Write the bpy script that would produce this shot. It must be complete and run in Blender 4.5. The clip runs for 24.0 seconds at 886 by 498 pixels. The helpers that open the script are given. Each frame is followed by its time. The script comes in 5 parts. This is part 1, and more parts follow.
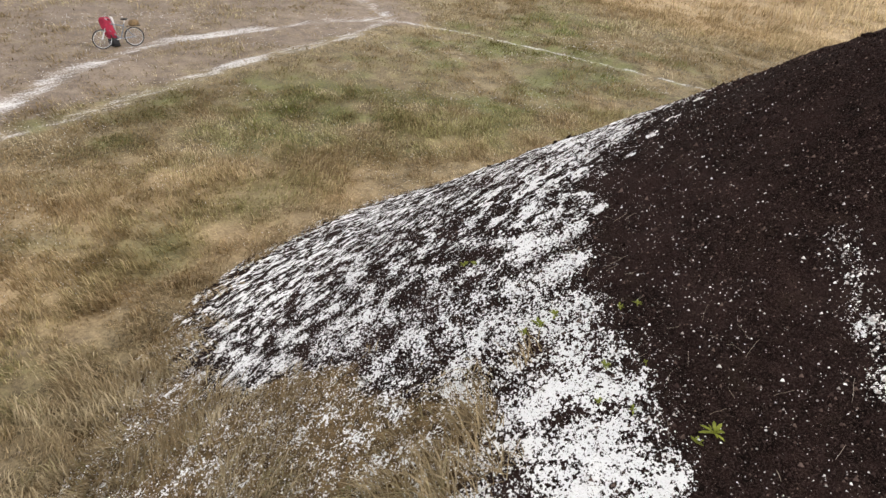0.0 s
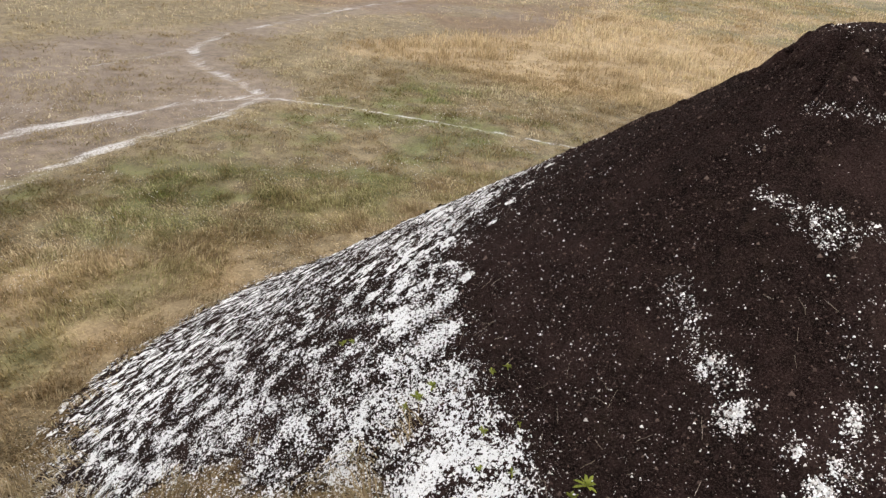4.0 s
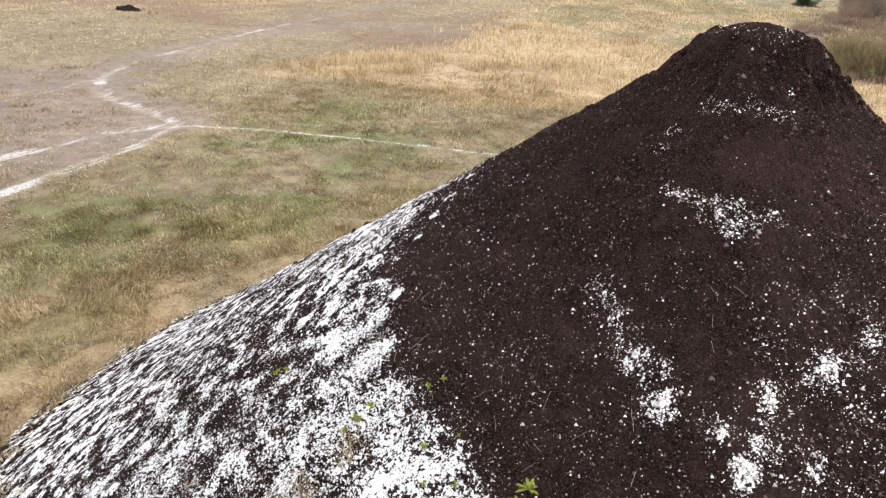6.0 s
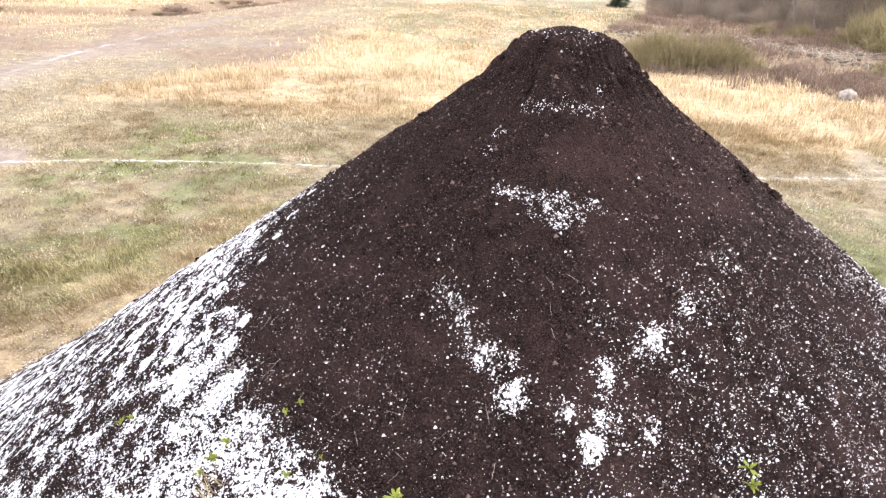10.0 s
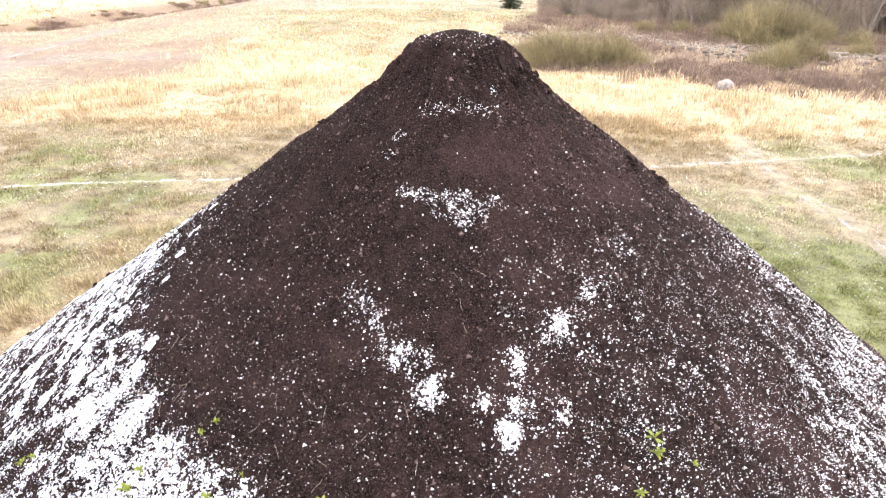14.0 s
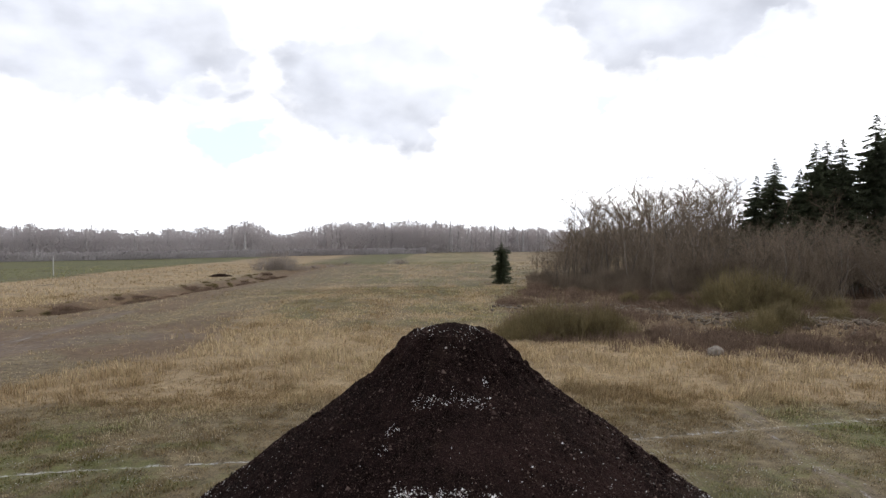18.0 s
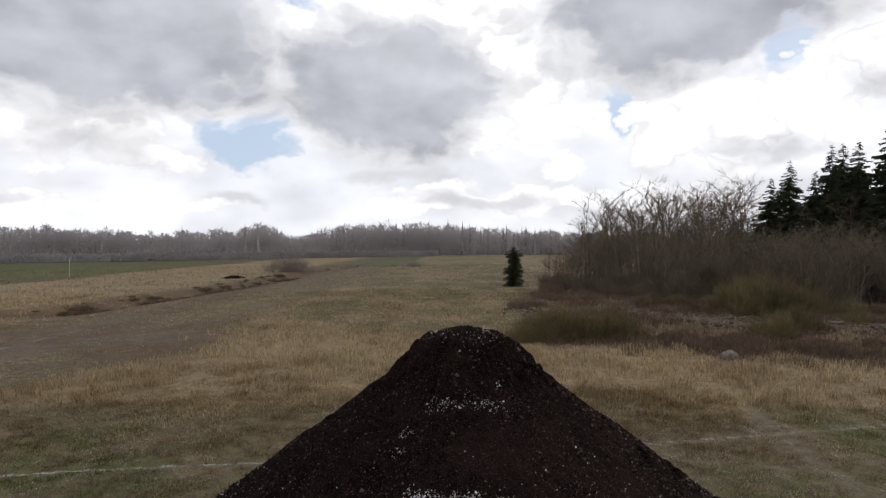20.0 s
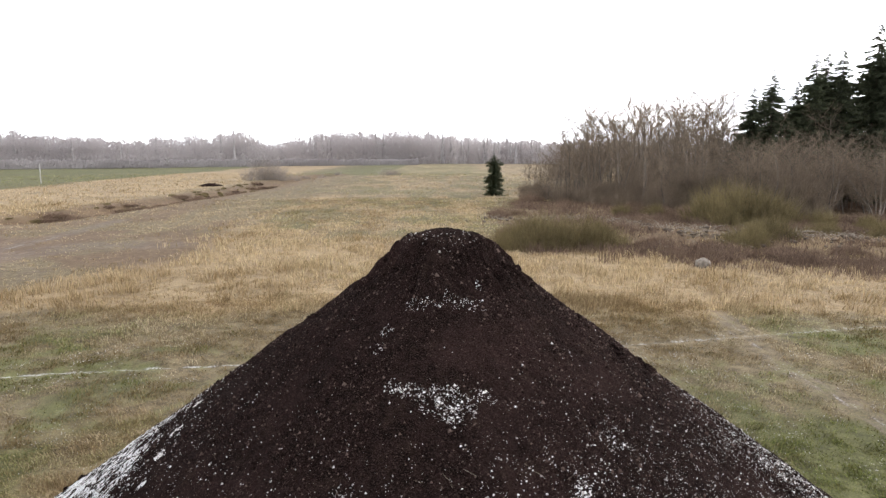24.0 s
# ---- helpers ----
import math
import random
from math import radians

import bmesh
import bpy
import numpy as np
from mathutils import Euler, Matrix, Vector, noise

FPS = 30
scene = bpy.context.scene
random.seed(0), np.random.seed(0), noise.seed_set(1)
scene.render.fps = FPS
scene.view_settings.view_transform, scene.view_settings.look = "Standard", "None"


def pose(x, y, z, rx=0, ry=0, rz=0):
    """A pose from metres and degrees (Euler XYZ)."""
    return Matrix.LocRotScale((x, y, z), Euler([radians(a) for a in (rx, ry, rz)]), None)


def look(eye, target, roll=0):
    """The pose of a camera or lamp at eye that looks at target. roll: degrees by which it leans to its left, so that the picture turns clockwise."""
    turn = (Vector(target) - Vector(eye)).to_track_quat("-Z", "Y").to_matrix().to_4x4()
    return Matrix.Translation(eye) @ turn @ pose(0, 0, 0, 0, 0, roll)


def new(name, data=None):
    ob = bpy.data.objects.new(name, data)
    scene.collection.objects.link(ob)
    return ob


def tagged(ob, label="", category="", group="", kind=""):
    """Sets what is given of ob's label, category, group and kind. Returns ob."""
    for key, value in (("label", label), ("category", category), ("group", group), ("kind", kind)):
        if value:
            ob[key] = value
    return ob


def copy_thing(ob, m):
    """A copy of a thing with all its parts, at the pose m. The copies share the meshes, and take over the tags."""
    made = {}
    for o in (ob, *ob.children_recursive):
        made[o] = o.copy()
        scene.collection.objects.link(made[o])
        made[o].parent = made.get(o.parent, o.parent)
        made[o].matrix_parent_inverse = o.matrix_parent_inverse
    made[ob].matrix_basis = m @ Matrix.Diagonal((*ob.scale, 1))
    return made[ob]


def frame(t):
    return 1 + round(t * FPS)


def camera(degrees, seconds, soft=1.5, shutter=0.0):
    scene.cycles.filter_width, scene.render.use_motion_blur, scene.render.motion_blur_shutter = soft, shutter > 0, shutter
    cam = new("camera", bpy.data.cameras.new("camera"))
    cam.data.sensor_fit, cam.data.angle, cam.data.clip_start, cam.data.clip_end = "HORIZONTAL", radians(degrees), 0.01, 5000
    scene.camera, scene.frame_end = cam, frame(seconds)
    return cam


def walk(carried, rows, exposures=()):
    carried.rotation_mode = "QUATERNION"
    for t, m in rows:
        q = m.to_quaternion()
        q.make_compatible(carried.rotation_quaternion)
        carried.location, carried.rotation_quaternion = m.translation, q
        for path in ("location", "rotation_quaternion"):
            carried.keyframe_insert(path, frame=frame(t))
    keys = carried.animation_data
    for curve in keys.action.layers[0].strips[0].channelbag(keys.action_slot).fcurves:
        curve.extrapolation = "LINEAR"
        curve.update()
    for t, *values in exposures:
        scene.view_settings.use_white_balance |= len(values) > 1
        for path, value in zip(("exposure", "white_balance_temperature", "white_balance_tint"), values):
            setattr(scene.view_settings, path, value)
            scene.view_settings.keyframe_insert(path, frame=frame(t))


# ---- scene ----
# A cone of dark peat with fresh hail on it, in a dry spring meadow seen from eight metres up.
# x to the right, y ahead, z up; the cone's axis stands at (0, 8).

# ---------------------------------------------------------------- camera
cam = camera(67.61, 24.0, soft=1.4)
PATH = [  # seconds, x, y, z, turn to the left, tilt, lean
    (0.0, -0.526, -0.068, 7.514, 37.56, -33.05, 5.55),
    (0.5, -0.526, -0.114, 7.498, 37.98, -33.76, 5.57),
    (1.0, -0.510, -0.063, 7.487, 39.38, -33.86, 5.69),
    (1.5, -0.510, -0.032, 7.495, 39.81, -33.99, 5.88),
    (3.5, -0.496, -0.042, 7.563, 40.96, -33.36, 5.32),
    (3.6, -0.462, -0.028, 7.594, 41.07, -33.34, 5.26),
    (3.7, -0.427, -0.014, 7.626, 39.76, -32.75, 5.20),
    (3.8, -0.392, 0.001, 7.657, 37.19, -30.95, 5.14),
    (3.9, -0.358, 0.015, 7.688, 32.86, -28.89, 5.08),
    (4.0, -0.323, 0.030, 7.719, 27.77, -26.85, 5.02),
    (4.1, -0.312, 0.034, 7.728, 24.64, -25.79, 4.63),
    (4.2, -0.301, 0.039, 7.737, 22.70, -25.88, 4.25),
    (4.3, -0.289, 0.044, 7.745, 22.42, -25.73, 3.87),
    (4.5, -0.267, 0.053, 7.762, 22.35, -25.48, 3.10),
    (5.0, -0.266, 0.043, 7.761, 21.73, -25.48, 3.37),
    (5.5, -0.256, 0.048, 7.764, 21.81, -25.44, 3.23),
    (6.0, -0.247, 0.048, 7.772, 21.56, -25.39, 2.93),
    (6.5, -0.246, 0.054, 7.777, 21.42, -25.40, 2.80),
    (7.0, -0.233, 0.079, 7.776, 20.32, -25.14, 2.98),
    (7.1, -0.212, 0.080, 7.781, 18.06, -24.54, 2.83),
    (7.2, -0.191, 0.081, 7.785, 14.65, -24.09, 2.68),
    (7.3, -0.170, 0.082, 7.789, 11.80, -23.83, 2.52),
    (7.4, -0.149, 0.083, 7.793, 9.63, -23.73, 2.37),
    (7.5, -0.128, 0.084, 7.797, 8.18, -23.71, 2.22),
    (8.0, -0.101, 0.065, 7.796, 8.08, -23.92, 2.17),
    (8.5, -0.100, 0.065, 7.793, 8.28, -23.83, 2.16),
    (9.0, -0.098, 0.068, 7.796, 8.30, -23.90, 2.01),
    (9.5, -0.092, 0.073, 7.800, 8.26, -23.84, 2.01),
    (10.0, -0.078, 0.106, 7.805, 8.68, -24.11, 2.04),
    (10.2, -0.048, 0.095, 7.812, 6.42, -23.62, 1.80),
    (10.3, -0.033, 0.089, 7.816, 3.05, -23.08, 1.69),
    (10.4, -0.018, 0.083, 7.820, 0.14, -22.96, 1.57),
    (10.5, -0.003, 0.077, 7.824, -1.72, -23.04, 1.45),
    (10.6, -0.009, 0.066, 7.825, -0.98, -23.34, 1.39),
    (11.0, -0.032, 0.022, 7.829, -0.06, -23.33, 1.14),
    (11.5, 0.014, 0.016, 7.830, -0.02, -23.27, 1.32),
    (13.5, -0.023, 0.010, 7.823, 0.76, -23.41, 1.21),
    (14.0, -0.011, 0.020, 7.825, 0.63, -23.56, 1.07),
    (14.2, -0.010, 0.016, 7.894, 0.74, -22.26, 0.69),
    (14.3, -0.010, 0.014, 7.929, 1.08, -17.69, 0.50),
    (14.4, -0.009, 0.012, 7.963, 1.74, -12.77, 0.31),
    (14.5, -0.009, 0.010, 7.998, 0.97, -8.71, 0.12),
    (14.6, -0.007, 0.008, 8.000, 0.49, -7.45, 0.14),
    (15.0, 0.003, -0.000, 8.009, 0.46, -7.69, 0.22),
    (15.5, 0.003, -0.013, 8.008, 0.07, -7.81, 0.26),
    (16.0, -0.009, -0.013, 8.006, -0.09, -8.17, 0.44),
    (16.5, -0.007, -0.001, 8.005, 0.13, -8.14, -0.13),
    (17.0, -0.000, 0.000, 8.000, 0.03, -8.29, -0.01),
    (17.4, 0.012, -0.002, 8.039, 0.02, -7.89, -0.01),
    (17.5, 0.015, -0.003, 8.049, 0.41, -5.12, -0.01),
    (17.6, 0.019, -0.003, 8.056, 0.57, -2.62, -0.08),
    (17.7, 0.023, -0.004, 8.063, 0.62, -1.35, -0.14),
    (17.8, 0.027, -0.004, 8.070, 0.61, -0.90, -0.21),
    (18.0, 0.035, -0.005, 8.084, 0.56, -0.59, -0.35),
    (18.5, 0.032, -0.021, 8.087, 0.65, -0.88, -0.23),
    (20.5, 0.011, -0.039, 8.096, 1.73, -0.27, -0.20),
    (21.0, 0.014, -0.028, 8.082, 1.47, -0.90, -0.06),
    (21.1, 0.014, -0.023, 8.070, 1.40, -2.24, -0.04),
    (21.2, 0.015, -0.018, 8.057, 1.01, -3.95, -0.02),
    (21.3, 0.016, -0.013, 8.045, 0.67, -5.70, -0.00),
    (21.4, 0.016, -0.007, 8.032, 0.32, -7.07, 0.02),
    (21.5, 0.017, -0.002, 8.020, 0.12, -7.64, 0.04),
    (22.0, 0.017, 0.007, 8.006, -0.39, -8.44, 0.38),
    (22.5, 0.018, 0.004, 7.996, -0.01, -8.30, 0.26),
    (23.0, 0.012, -0.001, 7.998, 0.06, -8.31, 0.18),
    (23.5, 0.007, -0.008, 8.000, 0.05, -8.37, 0.04),
    (24.0, 0.010, -0.014, 8.001, -0.14, -8.21, 0.17),
]
EXPOSURES = [(0.0, 1.42, 6850, 12), (3.9, 1.42, 6850, 12), (4.6, 1.84, 6600, 12), (5.5, 1.86, 6600, 12), (7.0, 1.95, 6550, 12), (7.8, 2.5, 6250, 17), (8.6, 2.58, 6250, 17), (10.2, 2.62, 6250, 17), (11.0, 2.85, 6200, 17),
             (14.1, 2.9, 6250, 17), (14.5, 2.85, 6300, 12), (14.7, 2.5, 6400, 12), (15.1, 1.8, 6450, 12), (15.6, 1.45, 6450, 12), (17.4, 1.38, 6450, 12), (17.7, 1.0, 6400, 12),
             (18.1, 0.18, 6400, 12), (18.6, -0.2, 6420, 12), (20.5, -0.34, 6450, 12), (21.3, -0.34, 6450, 12), (21.6, 0.1, 6450, 12), (22.1, 0.7, 6400, 12), (23.0, 1.0, 6450, 12), (24.0, 1.2, 6450, 12)]
walk(cam, [(t, pose(x, y, z, 90 + tilt, 0, turn) @ pose(0, 0, 0, 0, 0, lean)) for t, x, y, z, turn, tilt, lean in PATH], [(t, stops - 0.22, kelvin, tint) for t, stops, kelvin, tint in EXPOSURES])

# ---------------------------------------------------------------- light
SUN_EL, SUN_AZ = radians(40), radians(50)        # ahead to the right, behind thin cloud
sun = new("sun", bpy.data.lights.new("sun", "SUN"))
sun.data.energy, sun.data.angle, sun.data.color = 1.3, radians(12), (1.0, 0.95, 0.87)
sun.matrix_world = look((40 * math.sin(SUN_AZ), 40 * math.cos(SUN_AZ), 40 * math.tan(SUN_EL)), (0, 0, 0))


class Nodes:
    """A small writer of node trees."""

    def __init__(self, tree):
        self.tree = tree
        tree.nodes.clear()

    def add(self, kind, _out=0, **inputs):
        n = self.tree.nodes.new(kind)
        for k, v in inputs.items():
            self.put(n, int(k[1:]) if k[0] == "i" and k[1:].isdigit() else k.replace("_", " "), v)
        return n.outputs[_out] if len(n.outputs) else None

    def put(self, n, key, v):
        s = n.inputs[key]
        if isinstance(v, bpy.types.NodeSocket):
            self.tree.links.new(v, s)
        else:
            s.default_value = v

    def math(self, op, a, b=0.0, c=0.0):
        n = self.tree.nodes.new("ShaderNodeMath")
        n.operation = op
        self.put(n, 0, a), self.put(n, 1, b), self.put(n, 2, c)
        return n.outputs[0]

    def attr(self, name):
        n = self.tree.nodes.new("ShaderNodeAttribute")
        n.attribute_name = name
        return n.outputs["Fac"]

    def mix(self, fac, a, b, blend="MIX"):
        n = self.tree.nodes.new("ShaderNodeMix")
        n.data_type, n.blend_type = "RGBA", blend
        self.put(n, 0, fac), self.put(n, 6, a if isinstance(a, bpy.types.NodeSocket) else (*a, 1)), self.put(n, 7, b if isinstance(b, bpy.types.NodeSocket) else (*b, 1))
        return n.outputs[2]

    def ramp(self, fac, low, high):
        n = self.tree.nodes.new("ShaderNodeMapRange")
        n.interpolation_type = "SMOOTHSTEP"
        self.put(n, 0, fac), self.put(n, 1, low), self.put(n, 2, high)
        return n.outputs[0]

    def noise(self, vec, scale, detail=4.0, rough=0.55):
        return self.add("ShaderNodeTexNoise", Vector=vec, Scale=scale, Detail=detail, Roughness=rough)


# clouds: bearing to the right and height in radians, half width, half height
GREY = [(-0.53, 0.272, 0.36, 0.125), (-0.115, 0.222, 0.22, 0.120), (0.335, 0.315, 0.28, 0.110),
        (-1.0, 0.3, 0.3, 0.12), (0.85, 0.32, 0.2, 0.1), (1.5, 0.3, 0.4, 0.12), (-1.6, 0.25, 0.4, 0.1)]
PALE = [(-0.53, 0.135, 0.15, 0.035), (0.45, 0.125, 0.14, 0.035), (0.02, 0.065, 0.2, 0.025), (-0.10, 0.115, 0.15, 0.030), (-0.64, 0.060, 0.13, 0.018), (-0.28, 0.205, 0.10, 0.04), (-0.33, 0.065, 0.08, 0.016), (0.56, 0.20, 0.10, 0.03)]
WHITE = [(-0.52, 0.145, 0.15, 0.050), (0.35, 0.165, 0.125, 0.075), (0.56, 0.225, 0.12, 0.060), (0.10, 0.20, 0.11, 0.12), (-0.095, 0.055, 0.08, 0.022), (-0.59, 0.055, 0.06, 0.026), (0.06, 0.073, 0.2, 0.028),
         (-0.225, 0.205, 0.045, 0.045), (0.54, 0.135, 0.045, 0.025), (0.0, 0.335, 0.12, 0.05), (-0.40, 0.05, 0.06, 0.018), (-0.40, 0.22, 0.05, 0.03), (0.25, 0.06, 0.2, 0.03)]
BLUE = [(-0.245, 0.352, 0.080, 0.050), (-0.305, 0.140, 0.100, 0.058), (0.238, 0.190, 0.036, 0.070), (0.445, 0.250, 0.062, 0.055), (0.620, 0.335, 0.12, 0.050), (0.17, 0.365, 0.06, 0.035)]
world = bpy.data.worlds.new("sky")
scene.world = world
world.use_nodes = True
N = Nodes(world.node_tree)
way = N.add("ShaderNodeTexCoord", 0)
sep = N.tree.nodes.new("ShaderNodeSeparateXYZ")
N.put(sep, 0, way)
bearing = N.math("ARCTAN2", sep.outputs[0], sep.outputs[1])
plane = N.add("ShaderNodeCombineXYZ", X=bearing, Y=N.math("MULTIPLY", sep.outputs[2], 1.6), Z=0.0)
puff = N.noise(plane, 6.5, 7.0, 0.56)
body = N.noise(plane, 5.0, 4.0, 0.5)
lit = N.noise(N.add("ShaderNodeVectorMath", i0=plane, i1=(0.030, 0.045, 0.0)), 5.0, 4.0, 0.5)
wisp = N.noise(N.add("ShaderNodeVectorMath", i0=plane, i1=(3.1, 7.7, 0.0)), 5.0, 6.0, 0.58)
broad = N.noise(N.add("ShaderNodeVectorMath", i0=plane, i1=(9.3, 2.2, 0.0)), 3.6, 3.0, 0.5)
cells = N.tree.nodes.new("ShaderNodeTexVoronoi")
cells.feature = "SMOOTH_F1"
N.put(cells, "Vector", N.add("ShaderNodeVectorMath", i0=plane, i1=N.add("ShaderNodeCombineXYZ", X=N.math("MULTIPLY", puff, 0.16), Y=N.math("MULTIPLY", wisp, 0.16), Z=0.0)))
N.put(cells, "Scale", 13.0), N.put(cells, "Smoothness", 0.3), N.put(cells, "Detail", 2.0), N.put(cells, "Roughness", 0.6)
billow = N.math("SUBTRACT", cells.outputs["Distance"], 0.42)
drift_u = N.math("ADD", bearing, N.math("MULTIPLY", N.math("SUBTRACT", puff, 0.5), 0.17))
drift_v = N.math("ADD", sep.outputs[2], N.math("MULTIPLY", N.math("SUBTRACT", wisp, 0.5), 0.13))


def cloud_mask(blobs):
    """Distance from the nearest of some soft ellipses, pushed about by the wind."""
    best = None
    for u, v, su, sv in blobs:
        du = N.math("DIVIDE", N.math("SUBTRACT", drift_u, u), su)
        dv = N.math("DIVIDE", N.math("SUBTRACT", drift_v, v), sv)
        d = N.math("SQRT", N.math("ADD", N.math("MULTIPLY", du, du), N.math("MULTIPLY", dv, dv)))
        best = d if best is None else N.math("MINIMUM", best, d)
    return best


mass = N.math("ADD", cloud_mask(GREY), N.math("ADD", N.math("MULTIPLY", billow, 0.30), N.math("MULTIPLY", N.math("SUBTRACT", broad, 0.5), 0.5)))
rim, grey = N.ramp(mass, 1.16, 1.0), N.ramp(mass, 1.04, 0.70)
pale = N.ramp(N.math("ADD", cloud_mask(PALE), N.math("MULTIPLY", billow, 0.5)), 1.2, 0.4)
blue = N.ramp(N.math("ADD", cloud_mask(BLUE), N.math("MULTIPLY", billow, 0.7)), 1.25, 0.85)
heap = N.math("ADD", N.math("MULTIPLY", cloud_mask(WHITE), 0.66), N.math("MULTIPLY", billow, 0.75))
heaped, core = N.ramp(heap, 1.03, 0.95), N.ramp(heap, 1.0, 0.7)
over = N.ramp(sep.outputs[2], 0.36, 0.62)
sky_node = N.tree.nodes.new("ShaderNodeTexSky")
sky_node.sky_type, sky_node.sun_disc, sky_node.sun_elevation, sky_node.sun_rotation = "NISHITA", False, SUN_EL, SUN_AZ
sky = N.mix(1.0, sky_node.outputs[0], (0.10, 0.10, 0.10), "MULTIPLY")
veil = N.mix(N.ramp(broad, 0.38, 0.66), (1.60, 1.63, 1.68), (1.23, 1.27, 1.33))
clear = N.mix(0.75, N.mix(1.0, sky, (1.3, 1.3, 1.3), "MULTIPLY"), (0.86, 1.06, 1.32))
cloud = N.mix(N.math("MULTIPLY", blue, 0.92), veil, clear)
cloud = N.mix(heaped, cloud, N.mix(core, (1.36, 1.37, 1.39), (1.75, 1.76, 1.77)))
cloud = N.mix(N.math("MULTIPLY", pale, 0.8), cloud, (0.98, 0.99, 1.02))
part_sky = N.math("SUBTRACT", 1.0, N.math("MULTIPLY", blue, 0.8))
rim, grey = N.math("MULTIPLY", rim, part_sky), N.math("MULTIPLY", grey, part_sky)
cloud = N.mix(N.math("MULTIPLY", rim, 0.75), cloud, (1.16, 1.165, 1.18))
cloud = N.mix(grey, cloud, N.mix(N.ramp(N.math("ADD", N.math("MULTIPLY", broad, 0.7), N.math("MULTIPLY", puff, 0.3)), 0.40, 0.62), (0.90, 0.935, 1.0), (0.59, 0.62, 0.685)))
relief = N.math("ADD", 1.0, N.math("MULTIPLY", N.math("SUBTRACT", body, lit), 0.8))
cloud = N.mix(N.math("SUBTRACT", 1.0, N.math("MULTIPLY", blue, 0.9)), cloud, N.mix(1.0, cloud, N.add("ShaderNodeCombineXYZ", X=relief, Y=relief, Z=relief), "MULTIPLY"))
sky = N.mix(over, cloud, (0.34, 0.345, 0.355))
back = N.add("ShaderNodeBackground", Color=sky, Strength=1.0)
N.add("ShaderNodeOutputWorld", Surface=back)

# ---------------------------------------------------------------- number helpers
def hashed(ix, iy, seed):
    h = (ix.astype(np.int64) * 374761393 + iy.astype(np.int64) * 668265263 + seed * 974634777) & 0xFFFFFFFF
    h = ((h ^ (h >> 13)) * 1274126177) & 0xFFFFFFFF
    return ((h ^ (h >> 16)) & 0xFFFF) / 65535.0


def lattice(x, y, seed=0):
    """Smooth value noise, 0 to 1."""
    x, y = np.asarray(x, float), np.asarray(y, float)
    ix, iy = np.floor(x), np.floor(y)
    fx, fy = x - ix, y - iy
    fx, fy = fx * fx * (3 - 2 * fx), fy * fy * (3 - 2 * fy)
    a, b = hashed(ix, iy, seed), hashed(ix + 1, iy, seed)
    c, d = hashed(ix, iy + 1, seed), hashed(ix + 1, iy + 1, seed)
    return (a * (1 - fx) + b * fx) * (1 - fy) + (c * (1 - fx) + d * fx) * fy


def fbm(x, y, octaves=4, seed=0):
    total, amp, norm = 0.0, 1.0, 0.0
    for k in range(octaves):
        total = total + amp * lattice(np.asarray(x) * 2**k, np.asarray(y) * 2**k, seed + 17 * k)
        norm, amp = norm + amp, amp * 0.5
    return total / norm


def smooth(a, b, v):
    s = np.clip((np.asarray(v, float) - a) / (b - a), 0, 1)
    return s * s * (3 - 2 * s)


def near_line(x, y, pts):
    """Distance to an open line of points."""
    best = np.full(np.shape(x), 1e9)
    for (x0, y0), (x1, y1) in zip(pts, pts[1:]):
        dx, dy = x1 - x0, y1 - y0
        s = np.clip(((x - x0) * dx + (y - y0) * dy) / (dx * dx + dy * dy), 0, 1)
        best = np.minimum(best, np.hypot(x - x0 - s * dx, y - y0 - s * dy))
    return best


# ---------------------------------------------------------------- the lie of the land
DITCH = [(-90, 66), (-62, 74), (-49.5, 79), (-47.8, 92), (-45.5, 115), (-43, 147), (-45, 200), (-42, 250)]
RUT_A = [(-20.8, 21.5), (-18, 22.6), (-14, 23.6), (-7.7, 24.6), (8, 27.3), (13.7, 28.7), (21, 30.5), (40, 34)]
RUT_B = [(14.2, 33), (13.6, 28.7), (13.0, 24.7), (13.3, 18.8), (14, 12)]
RUT_C = [(-19.2, 3.9), (-22, 8), (-23.2, 11.1), (-22.9, 15), (-22.4, 18.6), (-21, 21.5), (-27.2, 23.4), (-30.7, 25.9), (-33, 30.5), (-35.5, 44.2), (-36.2, 53), (-37, 64), (-39, 80)]
RUT_D = [(-17.6, -6), (-18.2, 3.6), (-18.4, 6.4), (-19.7, 12.2), (-20.1, 18.4), (-20.9, 21.4)]
RUT_E = [(-33, 8), (-30, 18), (-30.5, 25)]


def ground_z(x, y):
    x, y = np.asarray(x, float), np.asarray(y, float)
    z = 0.10 * (fbm(x / 3.1, y / 3.1, 3, 3) - 0.5) + 0.35 * (fbm(x / 22, y / 22, 2, 9) - 0.5) * smooth(15, 60, np.hypot(x, y))
    z = z - 1.0 * smooth(5, 0.8, near_line(x, y, DITCH)) - 0.07 * smooth(0.5, 0.1, near_line(x, y, RUT_A)) - 0.06 * smooth(0.5, 0.1, near_line(x, y, RUT_C))
    z = z + 0.7 * smooth(7, 1, near_line(x, y, [(14, 66), (24, 64), (36, 56), (50, 47)])) * (0.5 + fbm(x / 2, y / 2, 2, 5))
    return z


